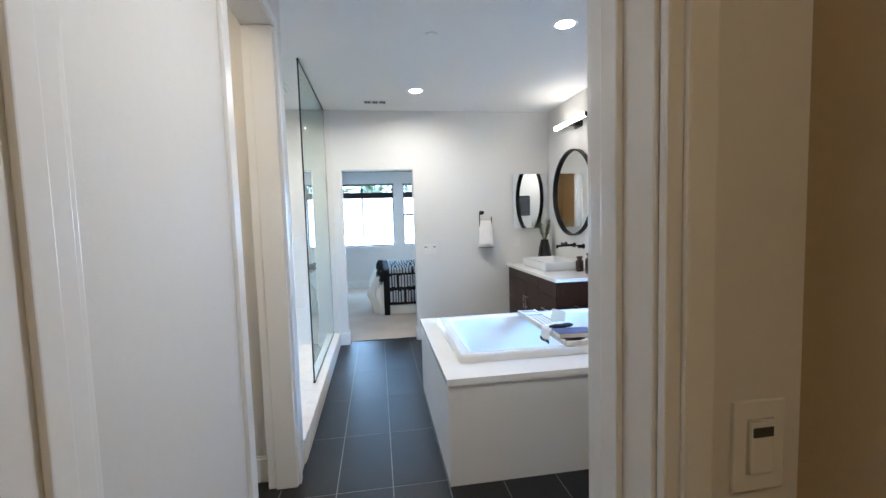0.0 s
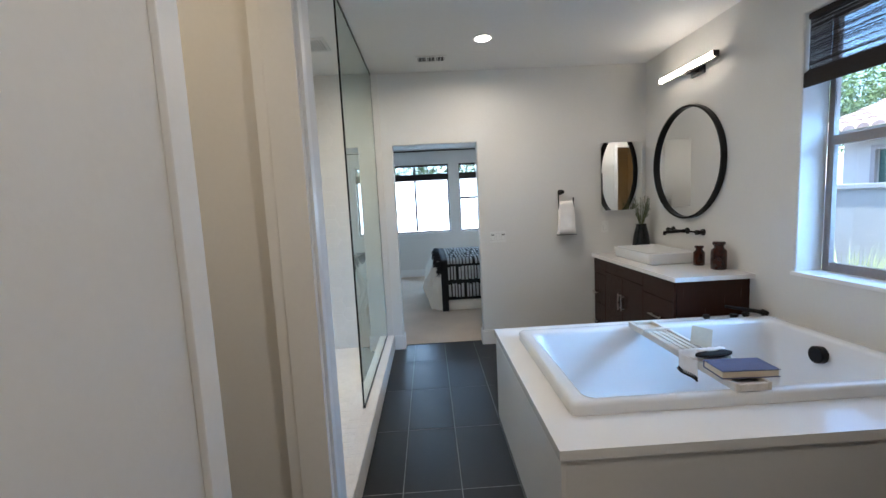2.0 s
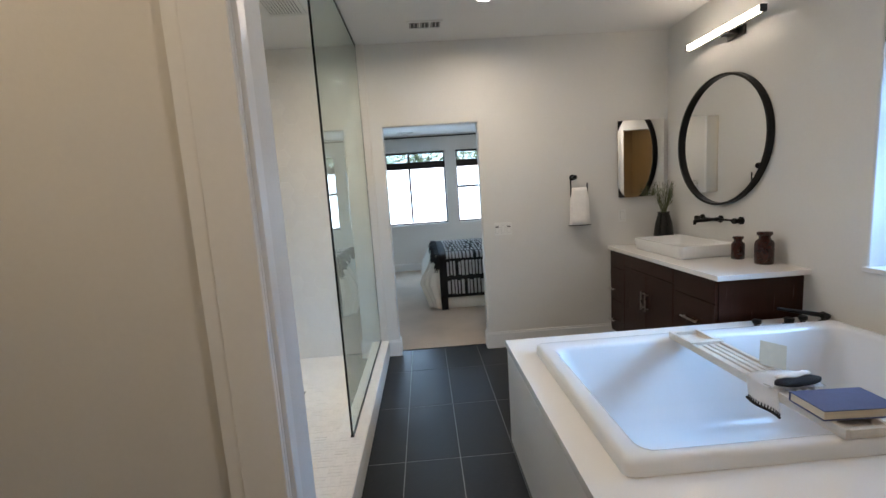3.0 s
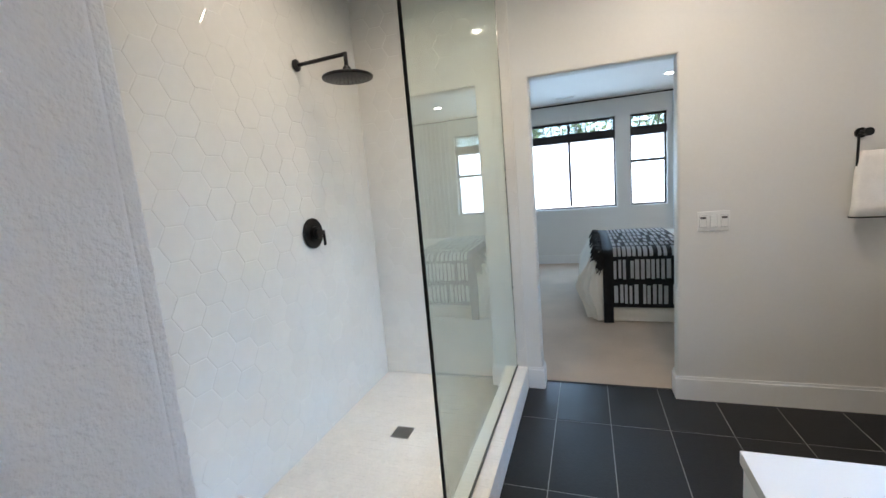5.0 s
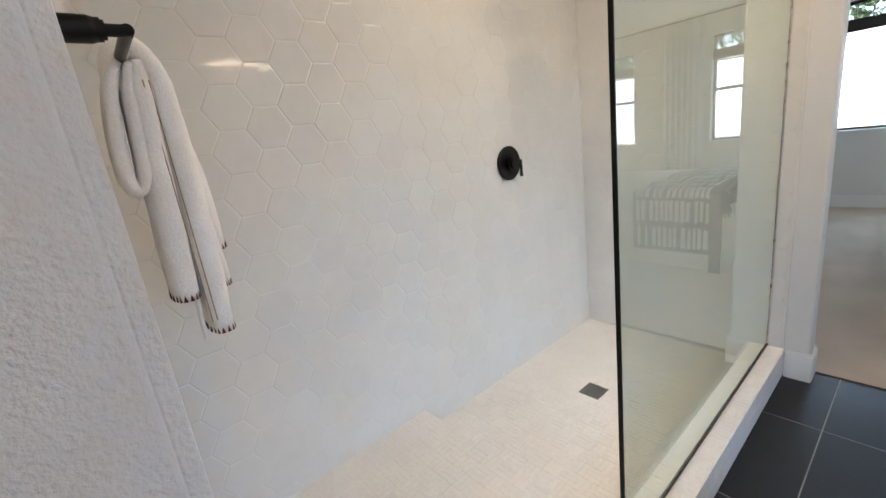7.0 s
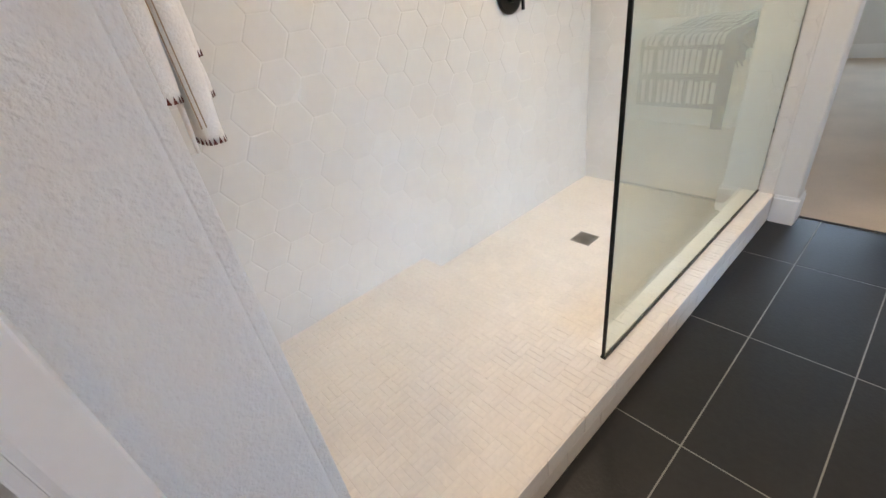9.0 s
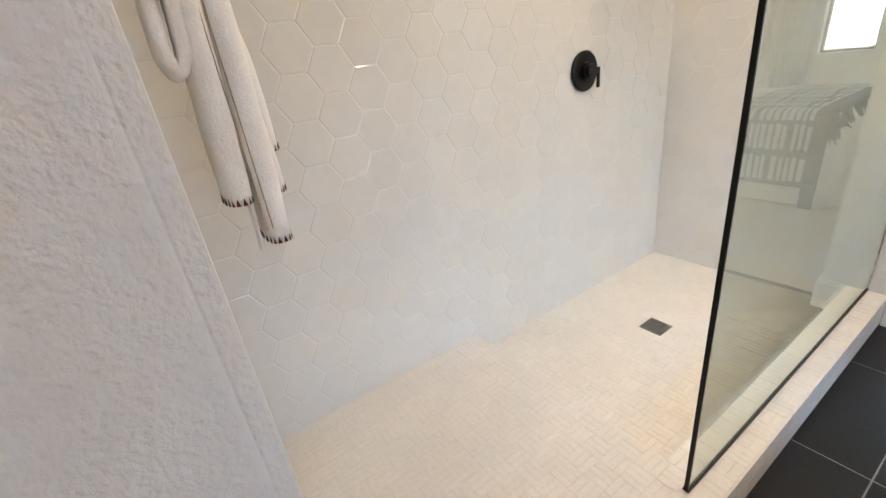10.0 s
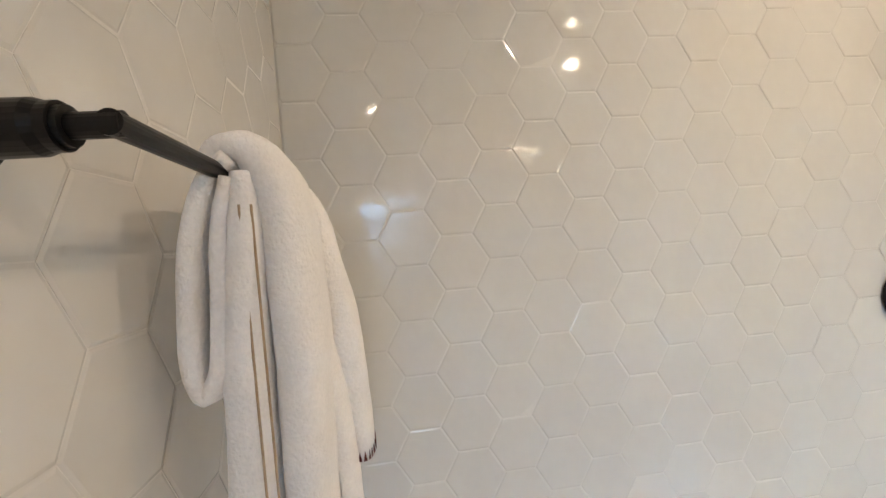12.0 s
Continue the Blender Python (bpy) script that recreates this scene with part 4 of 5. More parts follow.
vessel_sink()
wall_faucet()
plant_vase()
round_mirror()
mirror_cabinet()
light_bar()
towel_ring()
ring_towel()
plate("light_switch", (0.593, 4.872, 1.053), (0.160, 0.112), 3, "white three-gang rocker light switch by the doorway", "light switch", (0, 2))
plate("wall_outlet", (1.736, 4.872, 1.098), (0.072, 0.115), 1, "white wall outlet above the vanity top", "outlet")
plate("closet_switch", (0.470, 0.283, 1.122), (0.072, 0.115), 1, "white switch plate beside the entrance", "light switch", (0,))


def framed_print():
    x, z = 0.86, 1.48
    t = thing("framed_print", (x, 0.448, z), "small black print with rows of white dashes", "picture")
    part("panel", boxes((x - 0.17, 0.436, z, x + 0.17, 0.452, z + 0.46), bevel=0.002), INK, t)
    rnd = random.Random(3)
    for j in range(9):
        for k in range(6):
            a, b = x - 0.14 + k * 0.05 + (j % 2) * 0.012, z + 0.035 + j * 0.046
            part("dash", boxes((a, 0.4525, b, a + rnd.uniform(0.02, 0.034), 0.4545, b + 0.010)), WHITE_YARN, t)


framed_print()


# ---- ceiling fittings ----
def ceiling_vent():
    t = thing("ceiling_vent", (0.08, 4.51, TOP), "white louvred ceiling air vent", "vent")
    x0, x1, y0, y1, z = -0.055, 0.215, 4.435, 4.585, TOP
    # No duct is built: a thin dark sheet gives its shade.
    part("shade_backing", boxes((x0 + 0.012, y0 + 0.012, z - 0.0025, x1 - 0.012, y1 - 0.012, z - 0.001)), SLOT, t, "dark sheet for the shaded duct behind the louvres")
    part("frame", boxes((x0, y0, z - 0.009, x1, y0 + 0.018, z), (x0, y1 - 0.018, z - 0.009, x1, y1, z), (x0, y0 + 0.018, z - 0.009, x0 + 0.018, y1 - 0.018, z), (x1 - 0.018, y0 + 0.018, z - 0.009, x1, y1 - 0.018, z),
                         (x0 + 0.090, y0 + 0.018, z - 0.009, x0 + 0.100, y1 - 0.018, z), (x0 + 0.170, y0 + 0.018, z - 0.009, x0 + 0.180, y1 - 0.018, z)), PLASTIC, t)
    for k in range(9):
        c = x0 + 0.024 + k * 0.0275
        part("slat", boxes((c, y0 + 0.018, z - 0.008, c + 0.004, y1 - 0.018, z - 0.003)), PLASTIC, t)


def exhaust_fan():
    x0, x1, y0, y1, z = -0.99, -0.73, 3.96, 4.22, TOP
    t = thing("exhaust_fan", ((x0 + x1) / 2, (y0 + y1) / 2, z), "square white shower exhaust fan grille", "exhaust fan")
    # Dark sheet in place of the shaded fan housing.
    part("shade_backing", boxes((x0 + 0.01, y0 + 0.01, z - 0.004, x1 - 0.01, y1 - 0.01, z - 0.001)), SLOT, t)
    for k in range(12):
        a = x0 + 0.012 + k * 0.02
        part("slat", boxes((a, y0 + 0.012, z - 0.012, a + 0.012, y1 - 0.012, z - 0.005)), PLASTIC, t)
    part("frame", boxes((x0, y0, z - 0.014, x1, y0 + 0.012, z), (x0, y1 - 0.012, z - 0.014, x1, y1, z), (x0, y0 + 0.012, z - 0.014, x0 + 0.012, y1 - 0.012, z), (x1 - 0.012, y0 + 0.012, z - 0.014, x1, y1 - 0.012, z)), PLASTIC, t)


def sprinkler():
    x, y, z = 0.474, 2.809, TOP
    t = thing("fire_sprinkler", (x, y, z), "small white recessed ceiling sprinkler cover", "sprinkler")
    part("cover", turned(x, y, ((0.042, z), (0.042, z - 0.006), (0.038, z - 0.010)), 28), PLASTIC, t)


ceiling_vent()
exhaust_fan()
sprinkler()


# ---- bathroom window ----
def bath_window():
    y0, y1, z0, z1, x = 2.215, 3.112, 0.95, 2.445, 2.365
    t = tagged(thing("window_1", (x, 2.66, z0), "recessed single-hung window with tan frame over the tub", "window"), kind="structure")
    w = 0.034
    part("window_frame", boxes((x, y0, z0, x + 0.035, y0 + w, z1), (x, y1 - w, z0, x + 0.035, y1, z1), (x, y0 + w, z0, x + 0.035, y1 - w, z0 + w), (x, y0 + w, z1 - w, x + 0.035, y1 - w, z1), bevel=0.002), FRAME, t)
    part("meeting_rail", boxes((x - 0.012, y0 + w, 1.695, x + 0.03, y1 - w, 1.75), bevel=0.003), FRAME, t)
    part("lower_sash", boxes((x - 0.010, y1 - w - 0.018, z0 + w, x + 0.02, y1 - w, 1.695), (x - 0.010, y0 + w, z0 + w, x + 0.02, y0 + w + 0.022, 1.695), (x - 0.010, y0 + w + 0.022, z0 + w, x + 0.02, y1 - w - 0.022, z0 + w + 0.022), bevel=0.002), FRAME, t)
    part("muntin", boxes((x + 0.006, 2.566, z0 + w, x + 0.018, 2.576, z1 - w)), FRAME, t)
    for a, b in ((z0 + w, 1.695), (1.75, z1 - w)):
        p = part("pane", boxes((x + 0.010, y0 + w, a, x + 0.013, y1 - w, b)), CLEAR, t)
        p.visible_shadow = False
    part("window_sill", boxes((WX1 - 0.012, y0 - 0.02, z0 - 0.022, x, y1 + 0.02, z0 + 0.001), bevel=0.003), TRIM, t)


def reed_shade(name, axis, base, u0, u1, z0, z1, fold, pitch, label):
    """Woven shade, half raised: a curtain of thin reeds and the folded stack at its foot."""
    t = thing(name, (base, (u0 + u1) / 2, z0) if axis == "x" else ((u0 + u1) / 2, base, z0), label, "window shade")
    bx = (lambda a, u, z, b, v, w: (a, u, z, b, v, w)) if axis == "x" else (lambda a, u, z, b, v, w: (u, a, z, v, b, w))
    rnd = random.Random(8)
    bm = bmesh.new()
    z = z0 + fold
    while z < z1 - 0.03:
        h = pitch * rnd.uniform(0.60, 0.93) * (1.0 if pitch < 0.01 else 0.55)
        d = rnd.uniform(-0.0012, 0.0012)
        box(bm, *bx(base + d, u0, z, base + d + 0.0025, u1, z + h))
        z += pitch
    u = u0 + (2.0 if pitch < 0.01 else 0.02)
    while u < u1:
        box(bm, *bx(base - 0.0018, u, z0 + fold, base + 0.0045, u + 0.0010, z1 - 0.03))
        u += 0.15 if pitch < 0.01 else 0.12
    ob = part("reeds", bm, REED, t, "dark woven reeds that let light through")
    part("headrail", boxes(bx(base - 0.012, u0, z1 - 0.03, base + 0.03, u1, z1)), REED, t)
    for k in range(3):
        o = 0.016 * k
        part("fold", boxes(bx(base - 0.030 + o, u0 - 0.004 * k, z0 + 0.014 * k, base - 0.018 + o, u1 + 0.004 * k, z0 + fold - 0.010 * (2 - k)), bevel=0.004), REED, t)


bath_window()
reed_shade("window_shade", "x", 2.225, 2.222, 3.105, 2.03, 2.44, 0.105, 0.0062, "half-raised dark woven roman shade in the bathroom window")


# ---- bedroom ----
def bedroom_window(name, u0, u1, z0, z1, bars, label):
    y = 9.29
    t = tagged(thing(name, ((u0 + u1) / 2, y, z0), label, "window"), kind="structure")
    w = 0.024
    part("window_frame", boxes((u0, y, z0, u0 + w, y + 0.05, z1), (u1 - w, y, z0, u1, y + 0.05, z1), (u0 + w, y, z0, u1 - w, y + 0.05, z0 + w), (u0 + w, y, z1 - w, u1 - w, y + 0.05, z1)), DARKFRAME, t)
    for b in bars:
        part("mullion", boxes((b[0], y + 0.004, b[1], b[2], y + 0.045, b[3])), DARKFRAME, t)
    p = part("pane", boxes((u0 + w, y + 0.046, z0 + w, u1 - w, y + 0.049, z1 - w)), CLEAR, t)
    p.visible_shadow = False


bedroom_window("window_2", *BED_WINDOWS[0], [(-0.275, 0.94, -0.235, 2.23)], "wide two-part bedroom window with dark frame")
bedroom_window("window_3", *BED_WINDOWS[1], [(0.664, 1.555, 1.116, 1.60)], "narrow single-hung bedroom window with dark frame")
bedroom_window("window_4", *BED_WINDOWS[2], [(2.224, 1.555, 2.696, 1.60)], "narrow single-hung bedroom window beside the bed")
for a, b, c, d in BED_WINDOWS:
    reed_shade("window_shade", "y", 9.235, a + 0.005, b - 0.005, 1.955, 2.265, 0.125, 0.016, "raised dark woven roman shade in the bedroom window")


def curtain(x0, x1, y, label):
    t = thing("curtain", ((x0 + x1) / 2, y, 0.02), label, "curtain", "sheer curtains")
    bm = bmesh.new()
    n = 60
    cols = []
    for k in range(n + 1):
        f = k / n
        dy = 0.022 * math.sin(f * 44) + 0.008 * math.sin(f * 91 + 1)
        cols.append([bm.verts.new((x0 + (x1 - x0) * f, y + dy * (0.6 + 0.4 * (2.5 - z) / 2.4), z)) for z in (0.02, 0.8, 1.6, 2.515)])
    for a, b in zip(cols, cols[1:]):
        for j in range(3):
            bm.faces.new((a[j], b[j], b[j + 1], a[j + 1]))
    bmesh.ops.solidify(bm, geom=list(bm.faces), thickness=0.002)
    part("cloth", bm, SHEER, t, smooth=True)


curtain(1.20, 1.75, 9.12, "white sheer curtain hanging beside the bedroom window")
curtain(2.76, 3.20, 9.12, "white sheer curtain hanging beside the bedroom window")
rod_ = thing("curtain_rod", (0.9, 9.12, 2.47), "thin dark curtain rod along the bedroom windows", "curtain rod")
part("rod", rods(((-1.15, 9.12, 2.527), (3.25, 9.12, 2.527), 0.011, 10)), BLACK, rod_)
for x in (-1.05, 0.53, 1.9):
    part("bracket", rods(((x, 9.12, 2.527), (x, 9.2, 2.527), 0.008, 8)), BLACK, rod_)


def bed():
    t = thing("bed", (1.2, 7.05, 0.006), "queen bed with cream bedspread hanging to the carpet", "bed")
    part("base", boxes((0.16, 6.30, 0.006, 2.25, 7.80, 0.30), bevel=0.02), LINEN, t, "white dust ruffle")
    bm = bmesh.new()
    def ring(x0, y0, x1, y1, r, z, wave):
        out = []
        for k, p in enumerate(rounded(x0, y0, x1, y1, r, z, 26)):
            a = math.atan2(p[1] - 7.05, p[0] - 1.15)
            d = wave * math.sin(k * 0.78) + wave * 0.6 * math.sin(k * 0.34 + 1)
            out.append((p[0] + d * math.cos(a), p[1] + d * math.sin(a), z))
        return out
    def fine(rings):
        res = []
        for a in rings:
            dense = []
            for p, q in zip(a, a[1:] + a[:1]):
                for s in range(3):
                    dense.append(tuple(p[i] + (q[i] - p[i]) * s / 3 for i in range(3)))
            res.append(dense)
        return res
    rings = [ring(-0.015, 6.285, 2.24, 7.86, 0.14, 0.020, 0.024), ring(-0.055, 6.278, 2.24, 7.86, 0.16, 0.15, 0.020), ring(-0.135, 6.270, 2.24, 7.87, 0.20, 0.33, 0.016), ring(-0.105, 6.265, 2.24, 7.86, 0.18, 0.43, 0.012),
             ring(-0.035, 6.260, 2.24, 7.82, 0.13, 0.55, 0.008), ring(-0.005, 6.258, 2.24, 7.80, 0.10, 0.635, 0.003), ring(0.030, 6.275, 2.235, 7.785, 0.09, 0.68, 0.0), ring(0.09, 6.32, 2.20, 7.74, 0.08, 0.70, 0.0), ring(0.5, 6.7, 1.9, 7.4, 0.08, 0.715, 0.0)]
    loft(bm, fine(rings), first=False)
    part("bedspread", bm, LINEN, t, "cream linen bedspread", smooth=True)
    part("headboard", boxes((2.255, 6.22, 0.006, 2.33, 7.86, 1.25), bevel=0.02), LINEN, t, "pale upholstered headboard")


def throw_blanket():
    t = thing("throw_blanket", (0.5, 6.8, 0.16), "black throw blanket with woven white bars across the bed", "blanket")
    x0, x1 = 0.110, 0.84
    yf = 6.245
    def profile(s):
        """The cloth's run: down the near side of the bed, then across the top."""
        if s < 0.50:
            return (yf - 0.004 * math.sin(s * 9), 0.165 + s)
        a = min((s - 0.50) / 0.10, 1.0) * math.pi / 2
        if s < 0.60:
            return (yf + 0.062 * (1 - math.cos(a)), 0.665 + 0.052 * math.sin(a))
        return (yf + 0.062 + (s - 0.60), 0.717 + 0.012 * math.sin(min((s - 0.6) / 1.4, 1) * math.pi))
    bm = bmesh.new()
    steps = [0.0, 0.05, 0.12, 0.2, 0.3, 0.4, 0.48, 0.50, 0.52, 0.54, 0.56, 0.58, 0.60, 0.7, 0.9, 1.2, 1.5, 1.8, 2.05]
    rows = []
    for s in steps:
        y, z = profile(s)
        rows.append([bm.verts.new((x0 + (x1 - x0) * k / 12, y, z)) for k in range(13)])
    faces = [bm.faces.new((a[k], a[k + 1], b[k + 1], b[k])) for a, b in zip(rows, rows[1:]) for k in range(12)]
    bmesh.ops.recalc_face_normals(bm, faces=bm.faces)
    bmesh.ops.solidify(bm, geom=faces, thickness=0.008)
    part("cloth", bm, INK, t, smooth=True)
    part("corner_tail", boxes((x0, yf - 0.014, 0.012, x0 + 0.088, yf - 0.004, 0.20), bevel=0.004), INK, t, "black corner that hangs to the carpet")
    rnd = random.Random(11)
    bands = [(0.040, 0.225), (0.275, 0.460), (0.490, 0.66), (0.70, 0.86), (0.90, 1.05), (1.09, 1.28), (1.32, 1.55), (1.59, 1.95)]
    for a, b in bands:
        x = x0 + 0.095
        while x < x1 - 0.03:
            w = rnd.choice((0.024, 0.028, 0.030, 0.034))
            gap = rnd.choice((0.011, 0.013, 0.015, 0.016, 0.018, 0.040))
            lo, hi = a + rnd.choice((0, 0, 0, 0.008)), b - rnd.choice((0, 0, 0, 0.012))
            bm = bmesh.new()
            m = 7
            row = []
            for i in range(m + 1):
                s = lo + (hi - lo) * i / m
                y, z = profile(s)
                y2, z2 = profile(s + 0.002)
                nrm = Vector((0, -(z2 - z), y2 - y)).normalized() * 0.0095
                p = Vector((x, y, z)) + nrm
                row.append((bm.verts.new(p), bm.verts.new(p + Vector((w, 0, 0)))))
            fs = [bm.faces.new((p[0], p[1], q[1], q[0])) for p, q in zip(row, row[1:])]
            bmesh.ops.solidify(bm, geom=fs, thickness=0.003)
            part("white_bar", bm, WHITE_YARN, t)
            x += w + gap
    bm = bmesh.new()
    for k in range(170):
        s = rnd.uniform(0.36, 2.0) if k < 110 else rnd.uniform(0.40, 0.62)
        y, z = profile(s)
        far = rnd.uniform(0.03, 0.07) if s < 0.5 else rnd.uniform(0.06, 0.12)
        a = Vector((x0 + 0.005, y, z + 0.002))
        b = a + Vector((-far * 0.6, rnd.uniform(-0.02, 0.01) - (0.008 if s < 0.55 else 0), 0.012 if s > 0.55 else -0.02))
        c = b + Vector((-far * 0.4, rnd.uniform(-0.02, 0.02), -0.03 - (0.05 if s > 0.55 else 0.01)))
        rod(bm, a, b, 0.007, 6, 0.006)
        rod(bm, b, c, 0.006, 6, 0.003)
    tagged(part("fringe", bm, INK, t, "shaggy black fringe"), kind="stuff")


def pillow(x, y, z, w, h, d, lean, mat, label):
    t = thing("pillow", (x, y, z), label, "pillow", "bed pillows")
    bm = bmesh.new()
    rings = []
    for k in range(9):
        f = -1 + 2 * k / 8
        s = (1 - abs(f) ** 2.6) ** 0.5 if abs(f) < 1 else 0.05
        ring = []
        for j in range(32):
            a = 2 * math.pi * j / 32
            c, q = math.cos(a), math.sin(a)
            ring.append((x + d * f * 0.5, y + w / 2 * math.copysign(abs(c) ** 0.5, c) * (0.86 + 0.14 * s), z + h / 2 + h / 2 * math.copysign(abs(q) ** 0.5, q) * (0.86 + 0.14 * s)))
        rings.append(ring)
    loft(bm, rings)
    rotated(bm, (x, y, z), lean, "Y")
    part("cover", bm, mat, t, smooth=True)


def nightstand():
    t = thing("nightstand", (2.45, 8.15, 0.006), "grey oak bedside table beside the bed", "nightstand")
    part("body", boxes((2.2, 7.92, 0.12, 2.75, 8.42, 0.66), bevel=0.006), NIGHT, t)
    for x in (2.24, 2.71):
        for y in (7.96, 8.38):
            part("leg", rods(((x, y, 0.006), (x, y, 0.12), 0.018, 10, 0.022)), NIGHT, t)
    part("drawer", boxes((2.186, 7.95, 0.42, 2.2, 8.39, 0.63), bevel=0.002), NIGHT, t)


def bedside_lamp():
    x, y, z = 2.5, 8.2, 0.66
    t = thing("table_lamp", (x, y, z), "bedside lamp with a glowing warm shade", "table lamp")
    part("foot", turned(x, y, ((0.07, z), (0.07, z + 0.015), (0.03, z + 0.03), (0.045, z + 0.15), (0.02, z + 0.28))), VASE, t, smooth=True)
    part("shade", turned(x, y, ((0.13, z + 0.27), (0.10, z + 0.46))), LAMPGLASS, t, "glowing shade")


def smoke_detector():
    x, y, z = -0.026, 7.03, 2.56
    t = thing("smoke_detector", (x, y, z), "small round white smoke detector on the bedroom ceiling", "smoke detector")
    part("base", turned(x, y, ((0.066, z), (0.066, z - 0.010), (0.060, z - 0.014))), PLASTIC, t, smooth=False)
    part("cap", turned(x, y, ((0.052, z - 0.0145), (0.050, z - 0.030), (0.038, z - 0.038))), PLASTIC, t)


def bedroom_vent():
    x0, x1, y0, y1, z = -0.40, -0.12, 8.66, 8.80, 2.56
    t = thing("bedroom_vent", (-0.26, 8.73, z), "slotted white air vent on the bedroom ceiling", "vent")
    part("frame", boxes((x0, y0, z - 0.008, x1, y0 + 0.02, z), (x0, y1 - 0.02, z - 0.008, x1, y1, z), (x0, y0 + 0.02, z - 0.008, x0 + 0.02, y1 - 0.02, z), (x1 - 0.02, y0 + 0.02, z - 0.008, x1, y1 - 0.02, z)), PLASTIC, t)
    # Shade between these slats comes from a flat dark sheet.
    part("shade_backing", boxes((x0 + 0.02, y0 + 0.02, z - 0.0025, x1 - 0.02, y1 - 0.02, z - 0.001)), SLOT, t)
    for k in range(5):
        y = y0 + 0.026 + k * 0.019
        part("slat", boxes((x0 + 0.02, y, z - 0.007, x1 - 0.02, y + 0.006, z - 0.003)), PLASTIC, t)


smoke_detector()
bedroom_vent()
bed()
throw_blanket()
pillow(2.10, 6.70, 0.70, 0.62, 0.42, 0.20, 14, LINEN, "cream bed pillow leaning on the headboard")
pillow(2.10, 7.40, 0.70, 0.62, 0.42, 0.20, 14, LINEN, "cream bed pillow leaning on the headboard")
pillow(1.88, 7.05, 0.705, 0.50, 0.36, 0.16, 18, WHITE_YARN, "white textured cushion on the bed")
nightstand()
bedside_lamp()


# ---- outdoors ----
structure("ground", boxes((-600, -600, -0.4, 600, 600, -0.12)), SOIL, "dry garden soil", "ground")


def spiky_clump(x, y, z, n, size, seed, label):
    t = thing("spiky_plant", (x, y, z), label, "plant", "garden clumps")
    rnd = random.Random(seed)
    bm = bmesh.new()
    for k in range(n):
        a = rnd.uniform(0, 2 * math.pi)
        L = size * rnd.uniform(0.6, 1.0)
        spread = rnd.uniform(0.1, 0.75)
        side = Vector((-math.sin(a), math.cos(a), 0)) * 0.0085
        pts = []
        for j in range(6):
            f = j / 5
            r = 0.04 + spread * L * f * (0.5 + 0.5 * f)
            pts.append(Vector((x + r * math.cos(a), y + r * math.sin(a), z + L * (f - 0.35 * spread * f * f))))
        prev = None
        for j, p in enumerate(pts):
            w = side * (1 - j / 5.2)
            cur = (bm.verts.new(p - w), bm.verts.new(p + w))
            if prev:
                bm.faces.new((prev[0], prev[1], cur[1], cur[0]))
            prev = cur
    part("leaves", bm, SPIKE, t)


def bush(bm, rnd, c, r, n, leaf):
    for k in range(n):
        d = Vector((rnd.gauss(0, 1), rnd.gauss(0, 1), rnd.gauss(0, 1)))
        d = d.normalized() * rnd.uniform(0.45, 1.0) ** 0.5
        bumpy = 1 + 0.35 * noise.noise(d * 2.3 + Vector((c[0], c[1], 0)))
        p = Vector(c) + Vector((d.x * r[0], d.y * r[1], d.z * r[2])) * bumpy
        u = Vector((rnd.uniform(-1, 1), rnd.uniform(-1, 1), rnd.uniform(-1, 1))).normalized()
        v = u.cross(Vector((rnd.uniform(-1, 1), 0.3, rnd.uniform(-1, 1)))).normalized()
        s = leaf * rnd.uniform(0.6, 1.3)
        bm.faces.new([bm.verts.new(q) for q in (p - u * s, p + v * s * 0.5, p + u * s, p - v * s * 0.5)])


def tree(x, y, h, r, seed, label):
    t = thing("tree", (x, y, -0.12), label, "tree", "garden trees")
    rnd = random.Random(seed)
    bm = bmesh.new()
    rod(bm, (x, y, -0.12), (x + 0.1, y, h * 0.5), 0.16, 10, 0.10)
    limbs = []
    for k in range(7):
        a = 2 * math.pi * k / 7 + rnd.uniform(-0.3, 0.3)
        e = Vector((x + r * 0.6 * math.cos(a), y + r * 0.6 * math.sin(a), h * rnd.uniform(0.62, 0.9)))
        rod(bm, (x + 0.1, y, h * rnd.uniform(0.35, 0.5)), e, 0.07, 7, 0.02)
        limbs.append(e)
    part("trunk", bm, BARK, t)
    bm = bmesh.new()
    for e in limbs + [Vector((x, y, h * 0.92))]:
        bush(bm, rnd, e, (r * 0.55, r * 0.55, r * 0.42), 2200, 0.065)
    part("crown", bm, LEAF, t)


def garden_wall():
    t = thing("garden_wall", (5.1, 5.0, -0.12), "pale stucco garden wall with a flat cap", "garden wall")
    part("wall", boxes((5.0, -2.0, -0.12, 5.18, 14.0, 1.40)), STUCCO, t)
    part("cap", boxes((4.97, -2.0, 1.40, 5.21, 14.0, 1.46), bevel=0.008), STUCCO, t)


